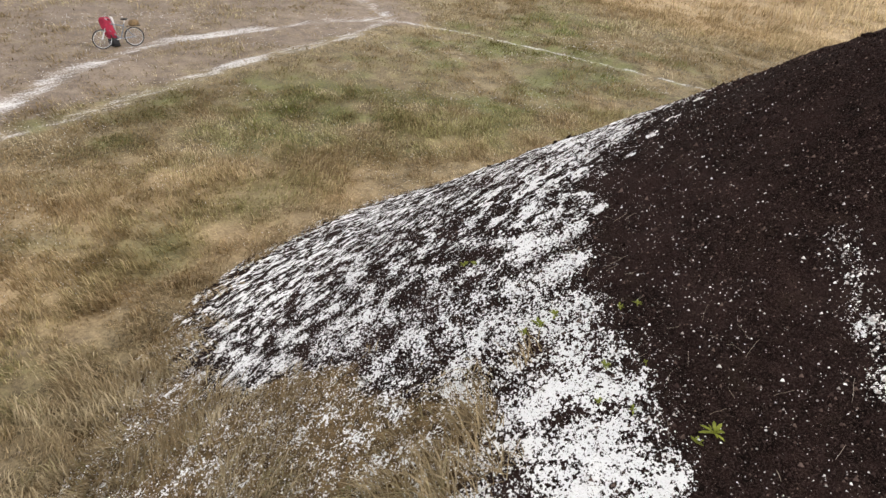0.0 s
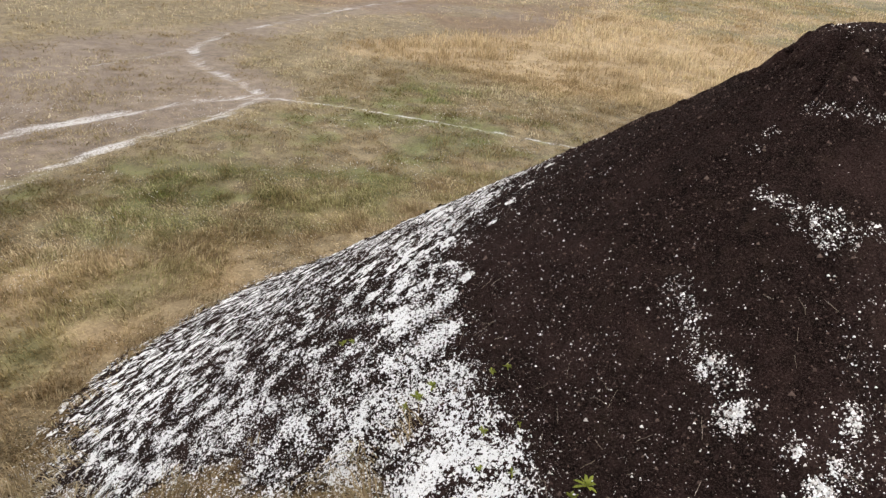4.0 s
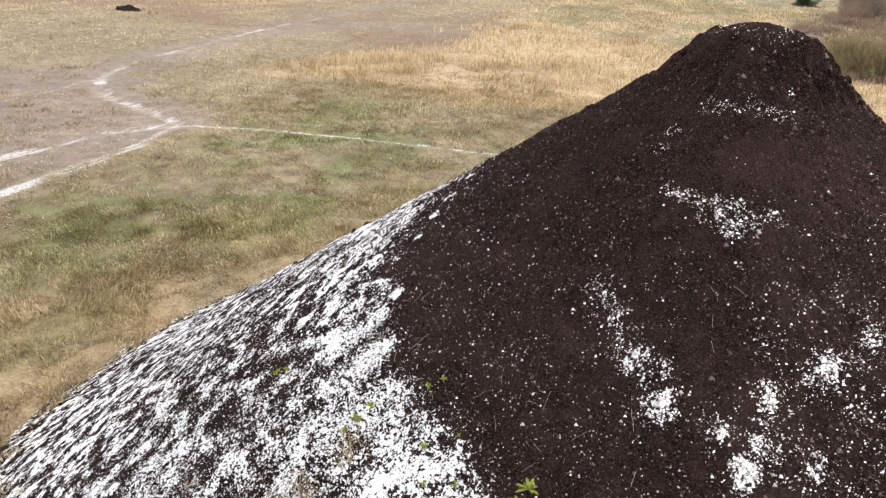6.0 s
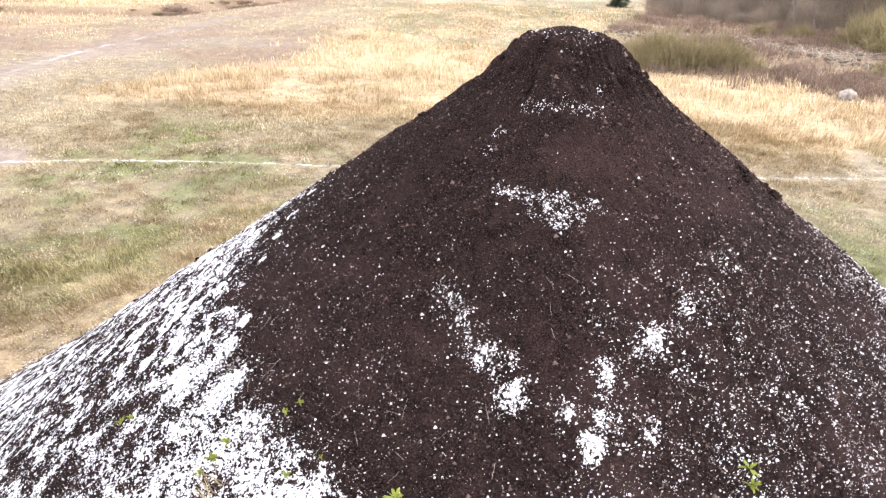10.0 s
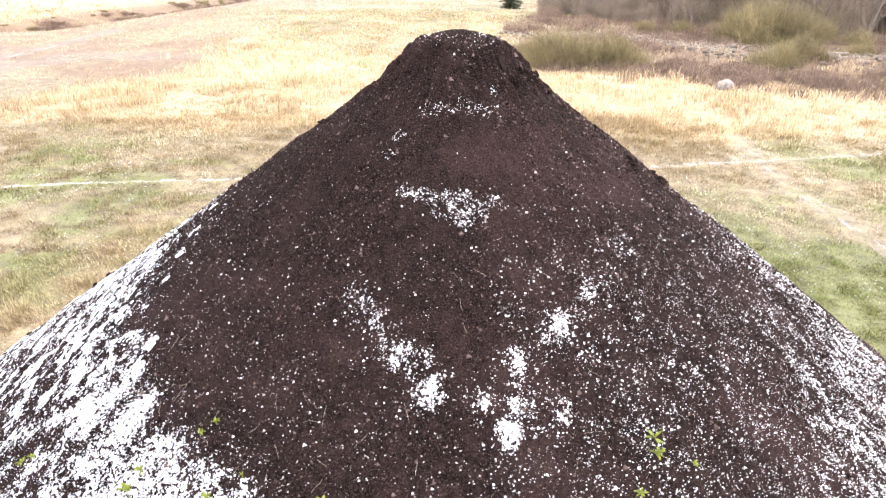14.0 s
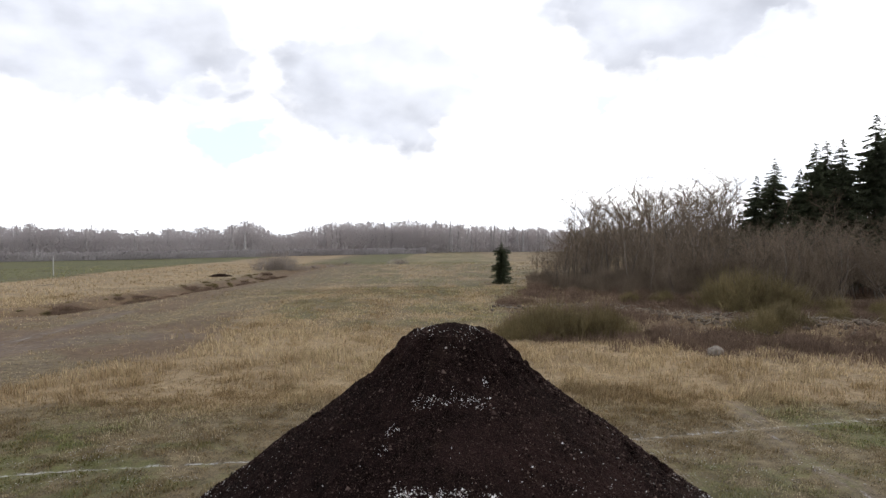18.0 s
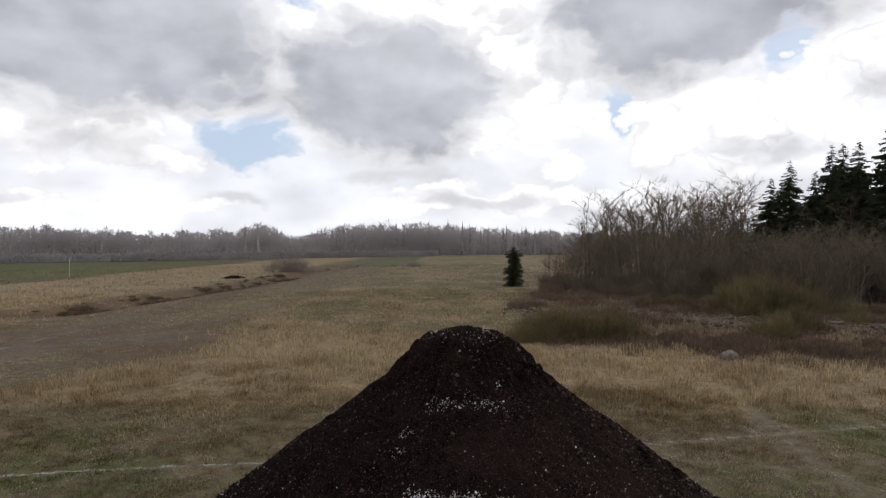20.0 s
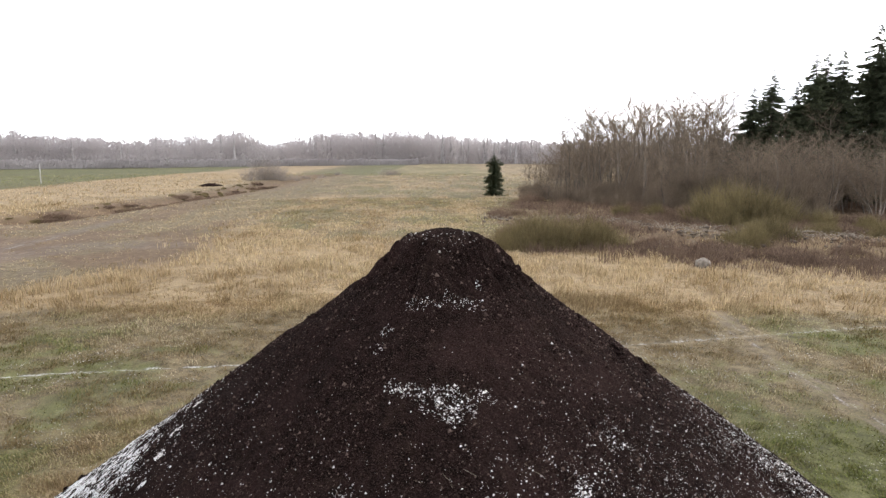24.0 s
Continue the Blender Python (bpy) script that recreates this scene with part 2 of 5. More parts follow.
AXIS_X, AXIS_Y = 0.06, 8.0
PROFILE_R = [0, 0.25, 0.45, 0.58, 0.7, 0.95, 1.12, 1.25, 1.5, 1.9, 2.05, 2.3, 3.0, 6.0, 8.4, 9.3, 10.0, 10.8]
PROFILE_Z = [7.09, 7.06, 6.98, 6.89, 6.79, 6.54, 6.42, 6.31, 6.12, 5.83, 5.73, 5.54, 5.02, 2.82, 1.05, 0.44, 0.08, -0.25]


def polar(x, y):
    """Radius and bearing round the cone's axis; 0 faces the eye, negative to the left."""
    return np.hypot(x - AXIS_X, y - AXIS_Y), np.degrees(np.arctan2(x - AXIS_X, AXIS_Y - y))


def pile_z(x, y):
    r, th = polar(x, y)
    z = np.interp(r, PROFILE_R, PROFILE_Z)
    z = z + 0.08 * smooth(0.4, 0.7, r) * smooth(1.15, 0.85, r) * (fbm(x * 5, y * 5, 2, 31) - 0.5) * 2
    z = z - 0.07 * smooth(0.52, 0.68, fbm(th * 0.09, r * 1.5, 3, 33)) * smooth(0.62, 0.74, r) * smooth(1.25, 0.95, r)
    z = z + 0.10 * (fbm(x / 0.9, y / 0.9, 2, 41) - 0.5) * smooth(0.8, 3, r)
    z = z + 0.05 * (fbm(th * 0.42, r * 0.5, 3, 43) - 0.5) * smooth(1.2, 3.5, r)
    z = z + 0.12 * smooth(0.45, 0.65, fbm(x * 2.6, y * 2.6, 2, 45)) * smooth(0.45, 0.65, r) * smooth(1.1, 0.8, r) * smooth(10, 50, th)
    head = smooth(0.50, 0.66, r) * smooth(1.20, 0.90, r)
    z = z + 0.03 * head - 0.07 * head * smooth(0.45, 0.62, fbm(th * 0.11, r * 2.2, 3, 35)) + 0.05 * head * (fbm(x * 9, y * 9, 3, 37) - 0.5) * 2
    z = z + 0.05 * smooth(0.34, 0.50, r) * smooth(0.64, 0.54, r) * smooth(0.42, 0.6, fbm(x * 7, y * 7, 2, 39))
    z = z + 0.06 * (fbm(x * 4.5, y * 4.5, 3, 47) - 0.5) + 0.035 * (fbm(x * 22, y * 22, 2, 53) - 0.5)
    return z


def land_z(x, y):
    r, _ = polar(x, y)
    return np.where(r < 10.7, np.maximum(pile_z(x, y), ground_z(x, y)), ground_z(x, y))


def grass_skirt(x, y):
    """1 where old grass covers the foot of the cone."""
    r, th = polar(x, y)
    edge = np.interp(th, [-72, -60, -52, -48, -45, -36, -33, -27, -22, 0, 30, 50, 70, 90], [10.1, 9.2, 8.3, 7.5, 6.4, 5.8, 5.35, 5.5, 5.6, 5.9, 6.8, 8.0, 9.2, 11])
    edge = edge + 1.5 * (fbm(x * 1.6, y * 1.6, 3, 61) - 0.5)
    return smooth(-0.9, 1.0, r - edge)


V_LEFT = [(-0.82, 5.20), (-0.61, 4.93), (-0.42, 4.75), (-0.12, 4.44)]
V_RIGHT = [(0.48, 4.21), (0.57, 4.66), (0.97, 5.02), (1.25, 5.28), (1.48, 5.52)]
BANDS = [[(-0.47, 6.09), (-0.2, 5.99), (0.03, 6.01), (0.47, 5.97)], [(-0.18, 5.9), (-0.02, 5.8), (0.13, 5.77), (0.28, 5.84)], [(-0.3, 6.93), (-0.12, 6.89)], [(0.1, 6.93), (0.28, 6.87), (0.43, 6.92)]]
V_FOOT = [(0.26, 4.39), (0.6, 4.40), (0.97, 4.44)]
PATCHES = [(-0.14, 4.47, 0.12, 0.86), (-0.27, 4.66, 0.09, 0.66), (0.57, 4.67, 0.11, 0.84), (0.49, 4.22, 0.11, 0.84), (0.55, 4.38, 0.08, 0.7), (0.28, 4.39, 0.07, 0.84), (0.97, 5.02, 0.13, 0.62), (0.14, 5.80, 0.10, 0.62),
           (0.0, 5.9, 0.06, 0.55), (-0.38, 6.07, 0.06, 0.55), (0.95, 4.42, 0.11, 0.62), (-0.79, 5.16, 0.07, 0.62), (-0.64, 4.98, 0.07, 0.62), (-0.20, 4.69, 0.07, 0.66), (-0.55, 6.68, 0.07, 0.40), (-0.64, 6.54, 0.07, 0.42), (0.41, 7.21, 0.05, 0.42), (1.24, 5.29, 0.08, 0.55), (1.71, 5.93, 0.14, 0.42), (-0.4, 4.75, 0.12, 0.60),
           (-3.01, 6.68, 0.06, 1.1), (-2.95, 7.03, 0.065, 1.1), (-3.04, 6.32, 0.055, 1.1), (-2.89, 7.54, 0.06, 1.1), (-2.89, 5.48, 0.07, 1.0), (-3.15, 6.05, 0.05, 0.9)]


def hail_cover(x, y):
    """How densely hail lies on the cone, 0 to 1: the white apron, and the scattered rest."""
    r, th = polar(x, y)
    lip = np.interp(th, [-180, -120, -90, -80, -72, -67, -61, -54, -46, -35, -22, -13, -6, 0], [3.4, 3.3, 3.15, 3.25, 3.5, 3.7, 3.85, 3.95, 3.95, 4.1, 4.25, 4.55, 5.2, 6.2])
    lip = lip + 0.45 * (fbm(x * 2, y * 2, 3, 71) - 0.5)
    apron = (0.585 + 0.05 * smooth(5.2, 4.4, r) + 0.10 * smooth(-50, -26, th) * smooth(4.1, 4.6, r)) * smooth(-0.25, 0.35, r - lip) * smooth(8, -6, th)
    apron = apron - 0.06 * smooth(0.45, 0.75, fbm(x * 0.8, y * 0.8, 2, 73)) * (apron > 0.3) * smooth(4.2, 5.2, r) * smooth(-30, -42, th)
    rest = 0.36 * smooth(0.06, 0.01, abs(r - 1.13)) * smooth(24, 18, abs(th + 1))
    for line in BANDS:
        rest = np.maximum(rest, 0.34 * smooth(0.11, 0.02, near_line(x, y, line)))
    for line in (V_LEFT, V_RIGHT, V_FOOT):
        rest = np.maximum(rest, 0.36 * smooth(0.22, 0.04, near_line(x, y, line)) * (0.55 + 0.8 * fbm(x * 5, y * 5, 2, 75)))
    for px, py, size, amount in PATCHES:
        rest = np.maximum(rest, amount * smooth(1.6, 0.4, np.hypot(x - px, y - py) / size))
    clear = smooth(0.42, 0.2, np.hypot((x - 0.14) / 0.8, y - 4.92)) + smooth(0.5, 0.25, np.hypot((x - 0.1) / 1.3, y - 6.5))
    drifts = smooth(0.40, 0.62, fbm(x * 2.3, y * 2.3, 3, 79))
    rest = np.maximum(rest, (0.20 + 0.20 * smooth(4.0, 5.2, r) + 0.20 * drifts * smooth(2.2, 3.6, r)) * smooth(14, 58, th) * smooth(1.6, 4.6, r))
    rest = np.maximum(rest, (0.085 + 0.12 * smooth(-12, 30, th)) * smooth(1.0, 4.0, r) * (1 - np.clip(clear, 0, 1)) * (1 - 0.55 * smooth(38, 75, th)))
    rest = np.maximum(rest, 0.09 * smooth(0.72, 0.4, r))
    return apron, rest


# ---------------------------------------------------------------- materials
def material(name, build, rough=0.9, thin=0.0, spec=0.3, normal_distance=0.01):
    mat = bpy.data.materials.new(name)
    mat.use_nodes = True
    n = Nodes(mat.node_tree)
    place = n.add("ShaderNodeTexCoord", 3)
    colour, height, roughness = build(n, place)
    shader = n.tree.nodes.new("ShaderNodeBsdfPrincipled")
    n.put(shader, "Base Color", colour if isinstance(colour, bpy.types.NodeSocket) else (*colour, 1))
    n.put(shader, "Roughness", roughness if roughness is not None else rough)
    n.put(shader, "Specular IOR Level", spec)
    if height is not None:
        n.put(shader, "Normal", n.add("ShaderNodeBump", Strength=0.8, Distance=normal_distance, Height=height))
    surface = shader.outputs[0]
    if thin:
        see = n.add("ShaderNodeBsdfTranslucent", Color=colour)
        surface = n.add("ShaderNodeMixShader", i0=thin, i1=surface, i2=see)
    n.add("ShaderNodeOutputMaterial", Surface=surface)
    return mat


def grain(low, high, scale, detail=5.0, vary=0.0):
    def build(n, place):
        f = n.noise(place, scale, detail)
        c = n.mix(n.ramp(f, 0.3, 0.7), low, high)
        big = n.noise(place, scale * 0.13, 2.0)
        c = n.mix(n.math("MULTIPLY", n.ramp(big, 0.35, 0.7), 0.45), c, tuple(v * 0.6 for v in low))
        if vary:
            r = n.add("ShaderNodeObjectInfo", "Random")
            c = n.mix(n.math("MULTIPLY", r, vary), c, tuple(min(1, v * 1.5) for v in high))
            one = n.add("ShaderNodeNewGeometry", "Random Per Island")
            c = n.mix(n.math("MULTIPLY", n.ramp(one, 0.3, 1.0), 0.6), c, tuple(v * 0.55 for v in low))
        return c, f, None
    return build


def soil_look(n, place):
    f = n.noise(place, 9.0, 8.0, 0.68)
    g = n.noise(place, 60.0, 4.0, 0.6)
    c = n.mix(n.ramp(f, 0.32, 0.70), (0.0038, 0.0022, 0.0020), (0.0205, 0.0117, 0.0107))
    c = n.mix(n.math("MULTIPLY", n.ramp(n.noise(place, 1.1, 3.0), 0.45, 0.70), 0.75), c, (0.034, 0.0192, 0.0175))
    c = n.mix(n.math("MULTIPLY", n.ramp(n.noise(place, 2.6, 5.0, 0.7), 0.55, 0.68), 0.40), c, (0.041, 0.027, 0.020))
    c = n.mix(n.math("MULTIPLY", n.ramp(g, 0.52, 0.66), 0.75), c, (0.060, 0.041, 0.036))
    # Shade of the gaps between crumbs, put into the colour where the grain dips.
    c = n.mix(n.math("MULTIPLY", n.ramp(g, 0.44, 0.34), 0.8), c, (0.0028, 0.0018, 0.0016))
    crumb = n.noise(place, 150.0, 2.0, 0.5)
    c = n.mix(n.math("MULTIPLY", n.ramp(crumb, 0.58, 0.70), 0.7), c, (0.098, 0.065, 0.057))
    c = n.mix(n.math("MULTIPLY", n.ramp(crumb, 0.40, 0.30), 0.7), c, (0.0025, 0.0016, 0.0014))
    cover = n.attr("cover")
    thatch = n.mix(n.ramp(n.math("ADD", n.math("MULTIPLY", g, 0.5), n.math("MULTIPLY", f, 0.5)), 0.38, 0.62), (0.040, 0.027, 0.014), (0.24, 0.17, 0.09))
    c = n.mix(n.ramp(n.math("ADD", n.attr("skirt"), n.math("SUBTRACT", f, 0.5)), 0.35, 0.7), c, thatch)
    drift = n.add("ShaderNodeCombineXYZ", X=n.attr("arc"), Y=n.attr("down"), Z=0.0)
    streaks = n.mix(n.attr("near"), n.noise(drift, 7.0, 3.0, 0.6), n.noise(place, 22.0, 3.0, 0.6))
    lay = n.math("ADD", n.math("MULTIPLY", n.noise(drift, 3.8, 2.0, 0.5), 0.30), n.math("ADD", n.math("MULTIPLY", streaks, 0.36), n.math("MULTIPLY", n.mix(n.attr("near"), n.noise(drift, 19.0, 2.0, 0.6), n.noise(place, 46.0, 2.0, 0.6)), 0.34)))
    depth = n.math("ADD", n.math("SUBTRACT", lay, 0.5), n.math("MULTIPLY", n.math("SUBTRACT", cover, 0.60), 0.26))
    white = n.math("MULTIPLY", n.ramp(depth, 0.0, 0.016), n.ramp(n.noise(place, 80.0, 2.0, 0.6), 0.28, 0.36))
    c = n.mix(white, c, n.mix(g, (0.80, 0.81, 0.825), (0.94, 0.945, 0.95)))
    return c, n.math("ADD", n.math("MULTIPLY", f, 1.6), n.math("ADD", n.math("MULTIPLY", g, 1.2), n.math("MULTIPLY", white, 0.5))), None


def ground_look(n, place):
    fine, mid = n.noise(place, 15.0, 6.0, 0.72), n.noise(place, 1.7, 6.0, 0.65)
    wide, dash = n.noise(place, 0.22, 5.0, 0.65), n.noise(n.add("ShaderNodeMapping", Vector=place, Scale=(2.2, 0.45, 1.0)), 1.5, 5.0, 0.65)
    both = n.math("ADD", n.math("MULTIPLY", n.noise(place, 55.0, 3.0, 0.65), 0.25), n.math("ADD", n.math("MULTIPLY", fine, 0.40), n.math("MULTIPLY", mid, 0.35)))
    c = n.mix(n.ramp(both, 0.38, 0.62), (0.050, 0.038, 0.021), (0.31, 0.248, 0.15))
    c = n.mix(n.math("MULTIPLY", n.ramp(n.math("ADD", n.attr("green"), n.math("MULTIPLY", n.math("SUBTRACT", mid, 0.5), 1.4)), 0.2, 0.95), 0.8), c, n.mix(n.ramp(both, 0.35, 0.65), (0.040, 0.048, 0.016), (0.165, 0.182, 0.064)))
    c = n.mix(n.math("MULTIPLY", n.ramp(n.math("ADD", n.attr("straw"), n.math("MULTIPLY", n.math("SUBTRACT", wide, 0.5), 1.2)), 0.2, 0.9), 0.85), c, n.mix(n.ramp(both, 0.35, 0.65), (0.21, 0.152, 0.088), (0.53, 0.405, 0.245)))
    c = n.mix(n.math("MULTIPLY", n.ramp(n.math("ADD", n.attr("brown"), n.math("MULTIPLY", n.math("SUBTRACT", mid, 0.5), 1.3)), 0.25, 0.85), 0.85), c, n.mix(n.ramp(both, 0.35, 0.65), (0.066, 0.043, 0.027), (0.245, 0.162, 0.098)))
    c = n.mix(n.math("MULTIPLY", n.ramp(n.math("ADD", n.attr("dirt"), n.math("MULTIPLY", n.math("SUBTRACT", dash, 0.5), 1.6)), 0.25, 0.85), 0.9), c, n.mix(n.ramp(both, 0.35, 0.65), (0.095, 0.073, 0.058), (0.27, 0.216, 0.176)))
    broad = n.noise(place, 0.06, 9.0, 0.72)
    c = n.mix(n.math("MULTIPLY", n.ramp(n.math("ADD", n.math("MULTIPLY", broad, 0.6), n.math("MULTIPLY", n.noise(place, 0.45, 5.0, 0.65), 0.4)), 0.42, 0.56), 0.6), c, n.mix(1.0, c, (0.62, 0.60, 0.58), "MULTIPLY"))
    c = n.mix(n.math("MULTIPLY", n.ramp(broad, 0.56, 0.70), 0.35), c, (0.36, 0.29, 0.19))
    lie = n.math("ADD", n.math("MULTIPLY", fine, 0.5), n.math("MULTIPLY", dash, 0.5))
    c = n.mix(n.math("MULTIPLY", n.ramp(n.math("ADD", n.attr("hail"), n.math("MULTIPLY", n.math("SUBTRACT", lie, 0.5), 2.6)), 0.45, 1.0), 0.68), c, (0.64, 0.65, 0.67))
    return c, both, None


def blade_look(n, place):
    green = n.attr("green")
    r = n.add("ShaderNodeNewGeometry", "Random Per Island")
    dry = n.mix(n.attr("warm"), n.mix(r, (0.25, 0.203, 0.130), (0.69, 0.595, 0.42)), n.mix(r, (0.262, 0.197, 0.114), (0.70, 0.560, 0.362)))
    fresh = n.mix(r, (0.088, 0.112, 0.027), (0.30, 0.335, 0.106))
    c = n.mix(green, dry, fresh)
    old = n.mix(1.0, c, (0.47, 0.40, 0.31), "MULTIPLY")
    return n.mix(n.attr("old"), c, old), None, 0.75


def pellet_look(n, place):
    """Fresh white pellets among half melted, soiled ones."""
    one = n.add("ShaderNodeNewGeometry", "Random Per Island")
    return n.mix(n.ramp(one, 0.1, 0.75), (0.36, 0.325, 0.31), (0.93, 0.93, 0.94)), n.noise(place, 60.0, 2.0), None


def crumb_look(n, place):
    one = n.add("ShaderNodeNewGeometry", "Random Per Island")
    c = n.mix(n.ramp(one, 0.0, 0.7), (0.006, 0.0034, 0.0032), (0.040, 0.024, 0.022))
    c = n.mix(n.ramp(one, 0.64, 0.95), c, (0.175, 0.126, 0.109))
    return n.mix(n.math("MULTIPLY", n.noise(place, 70.0, 3.0), 0.5), c, (0.012, 0.0075, 0.007)), n.noise(place, 60.0, 3.0), None


soil = material("peat_soil", soil_look, 0.95, spec=0.03, normal_distance=0.045)
turf = material("meadow_ground", ground_look, 0.95, normal_distance=0.03)
blade = material("grass_blade", blade_look, 0.75, thin=0.5)
hailstone = material("hail_ice", pellet_look, 0.45, spec=0.4)
crumbs = material("peat_crumbs", crumb_look, 0.95, spec=0.03)
bark = material("grey_bark", grain((0.090, 0.074, 0.060), (0.27, 0.232, 0.195), 6.0, vary=0.3), 0.9)
twig = material("bare_twigs", grain((0.134, 0.102, 0.074), (0.262, 0.205, 0.150), 3.0, vary=0.35), 0.9)
willow = material("willow_twigs", grain((0.128, 0.100, 0.047), (0.265, 0.212, 0.103), 3.0, vary=0.35), 0.85)
weed = material("red_brown_weeds", grain((0.105, 0.067, 0.048), (0.31, 0.220, 0.158), 2.0, vary=0.35), 0.9)
needles = material("spruce_needles", grain((0.045, 0.055, 0.034), (0.112, 0.128, 0.072), 3.0, vary=0.3), 0.7, thin=0.25)
stone = material("field_stone", grain((0.125, 0.098, 0.074), (0.29, 0.238, 0.185), 7.0, vary=0.25), 0.85)
pale_stone = material("pale_boulder", grain((0.15, 0.125, 0.10), (0.34, 0.30, 0.255), 4.0), 0.8)
# Haze of the distance is painted in: these far colours are paled and greyed.
hazed_wood = material("hazed_wood", grain((0.46, 0.425, 0.425), (0.53, 0.495, 0.495), 0.03), 0.95, thin=0.5, spec=0.0)
hazed_fir = material("hazed_fir", grain((0.31, 0.29, 0.285), (0.38, 0.36, 0.355), 0.1), 0.95, spec=0.0)
hazed_bush = material("hazed_bush", grain((0.27, 0.235, 0.21), (0.38, 0.335, 0.30), 0.4), 0.95, spec=0.0)
hazed_hedge = material("hazed_hedge", grain((0.27, 0.247, 0.245), (0.33, 0.305, 0.302), 0.1), 0.95, spec=0.0)
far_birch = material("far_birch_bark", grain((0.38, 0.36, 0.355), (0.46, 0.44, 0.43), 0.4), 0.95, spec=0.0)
leaf = material("fresh_leaf", grain((0.13, 0.16, 0.020), (0.34, 0.38, 0.060), 20.0, vary=0.25), 0.6, thin=0.3)


# ---------------------------------------------------------------- mesh helpers
def mesh_object(name, verts, faces, mat, smooth_faces=False):
    me = bpy.data.meshes.new(name)
    me.from_pydata(verts, [], faces)
    me.materials.append(mat)
    if smooth_faces:
        me.shade_smooth()
    return new(name, me)


def fast_mesh(name, verts, tris, mat, attrs=()):
    """A mesh of triangles from arrays."""
    verts, tris = np.asarray(verts, np.float32), np.asarray(tris, np.int32)
    me = bpy.data.meshes.new(name)
    me.vertices.add(len(verts)), me.vertices.foreach_set("co", verts.ravel())
    me.loops.add(tris.size), me.loops.foreach_set("vertex_index", tris.ravel())
    me.polygons.add(len(tris)), me.polygons.foreach_set("loop_start", np.arange(0, tris.size, 3, dtype=np.int32))
    me.update(calc_edges=True)
    for key, values in dict(attrs).items():
        me.attributes.new(key, "FLOAT", "POINT").data.foreach_set("value", np.asarray(values, np.float32))
    me.materials.append(mat)
    return new(name, me)


def under(ob, parent):
    ob.parent = parent
    return ob


def part(name, bm, mat, parent=None, label=""):
    me = bpy.data.meshes.new(name)
    bm.to_mesh(me)
    bm.free()
    me.materials.append(mat)
    me.shade_smooth()
    ob = new(name, me)
    if parent:
        ob.parent = parent
    if label:
        ob["label"] = label
    return ob


def grid_tris(nu, nv, wrap=False):
    i, j = np.meshgrid(np.arange(nu - (0 if wrap else 1)), np.arange(nv - 1), indexing="ij")
    i2 = (i + 1) % nu
    a, b, c, d = i * nv + j, i2 * nv + j, i2 * nv + j + 1, i * nv + j + 1
    return np.concatenate([np.stack([a, b, c], -1).reshape(-1, 3), np.stack([a, c, d], -1).reshape(-1, 3)])


# ---------------------------------------------------------------- ground
def field_mottle(x, y):
    """Where young green shows through the far straw."""
    zone = smooth(-40, -22, x) * smooth(44, 70, y) * smooth(24, 10, x - 0.05 * y) * smooth(300, 240, y)
    return zone * smooth(0.40, 0.70, fbm(x / 4, y / 9, 5, 83) + 0.10 * smooth(-14, 2, x))


def green_amount(x, y):
    near = smooth(27, 20, y) * smooth(-21, -18, x)
    g = 0.20 + 0.9 * (fbm(x / 4, y / 4, 3, 81) - 0.45) + 0.22 * near + 1.0 * (fbm(x / 1.1, y / 1.1, 2, 85) - 0.5) * smooth(36, 26, y)
    for px, py, s, a in ((-11.7, 14.5, 2.2, 0.6), (-11.5, 8.8, 1.2, 0.5), (-11.4, 4.6, 1.0, 0.45), (-7, 46, 6, 0.25), (18.3, 27.9, 2.2, 0.6), (10.7, 16.6, 3.0, 0.7), (12, 14, 3, 0.4), (-12, 24.5, 4, 0.3),
                         (0, 110, 14, 0.4), (2, 82, 6, 0.4)):
        g = g + a * np.exp(-((x - px) ** 2 + (y - py) ** 2) / s**2)
    g = g + 0.14 * smooth(28, 21, y) * smooth(6, 10, x)
    g = g * smooth(-20, -18, x) + 0.2 * smooth(-18, -20, x)
    g = g - 0.6 * smooth(12.0, 9.8, polar(x, y)[0])
    g = np.where(y > 34, np.maximum(np.maximum(g - 0.15, 0.55 * field_mottle(x, y)), 0.25 * smooth(-30, -5, x) * smooth(60, 140, y)), g)
    g = np.where((x < -97 - 0.03 * (y - 146)) & (y > 100), 0.85, g)      # winter crop beyond the fallow
    g = np.where(y > 245, 0.75 * smooth(40, 10, x) * smooth(-75, -40, x) + 0.9 * (x < -100), g)
    return np.clip(g, 0, 1.2)


def straw_amount(x, y):
    s = smooth(29, 34, y + 2.5 * (fbm(x / 4, y / 4, 2, 91) - 0.5) * 2) * smooth(75, 55, y) * 0.9 + 0.55 * smooth(55, 75, y)
    s = s * smooth(-27, -22, x + 0.35 * (40 - y) * (y < 55)) + 0.8 * smooth(-38, -55, x + 0.04 * (y - 60)) * smooth(40, 60, y)
    s = np.maximum(s, 0.75 * smooth(6, 0, near_line(x, y, [(-13, -2), (-12.5, 5), (-10, 12), (-8.5, 18)])) * (0.4 + fbm(x / 1.5, y / 1.5, 2, 93)))
    s = s * (1 - 0.5 * field_mottle(x, y)) * (0.55 + 0.8 * fbm(x / 8, y / 12, 3, 157))
    return np.where(((x < -97 - 0.03 * (y - 146)) & (y > 100)), 0.0, s)


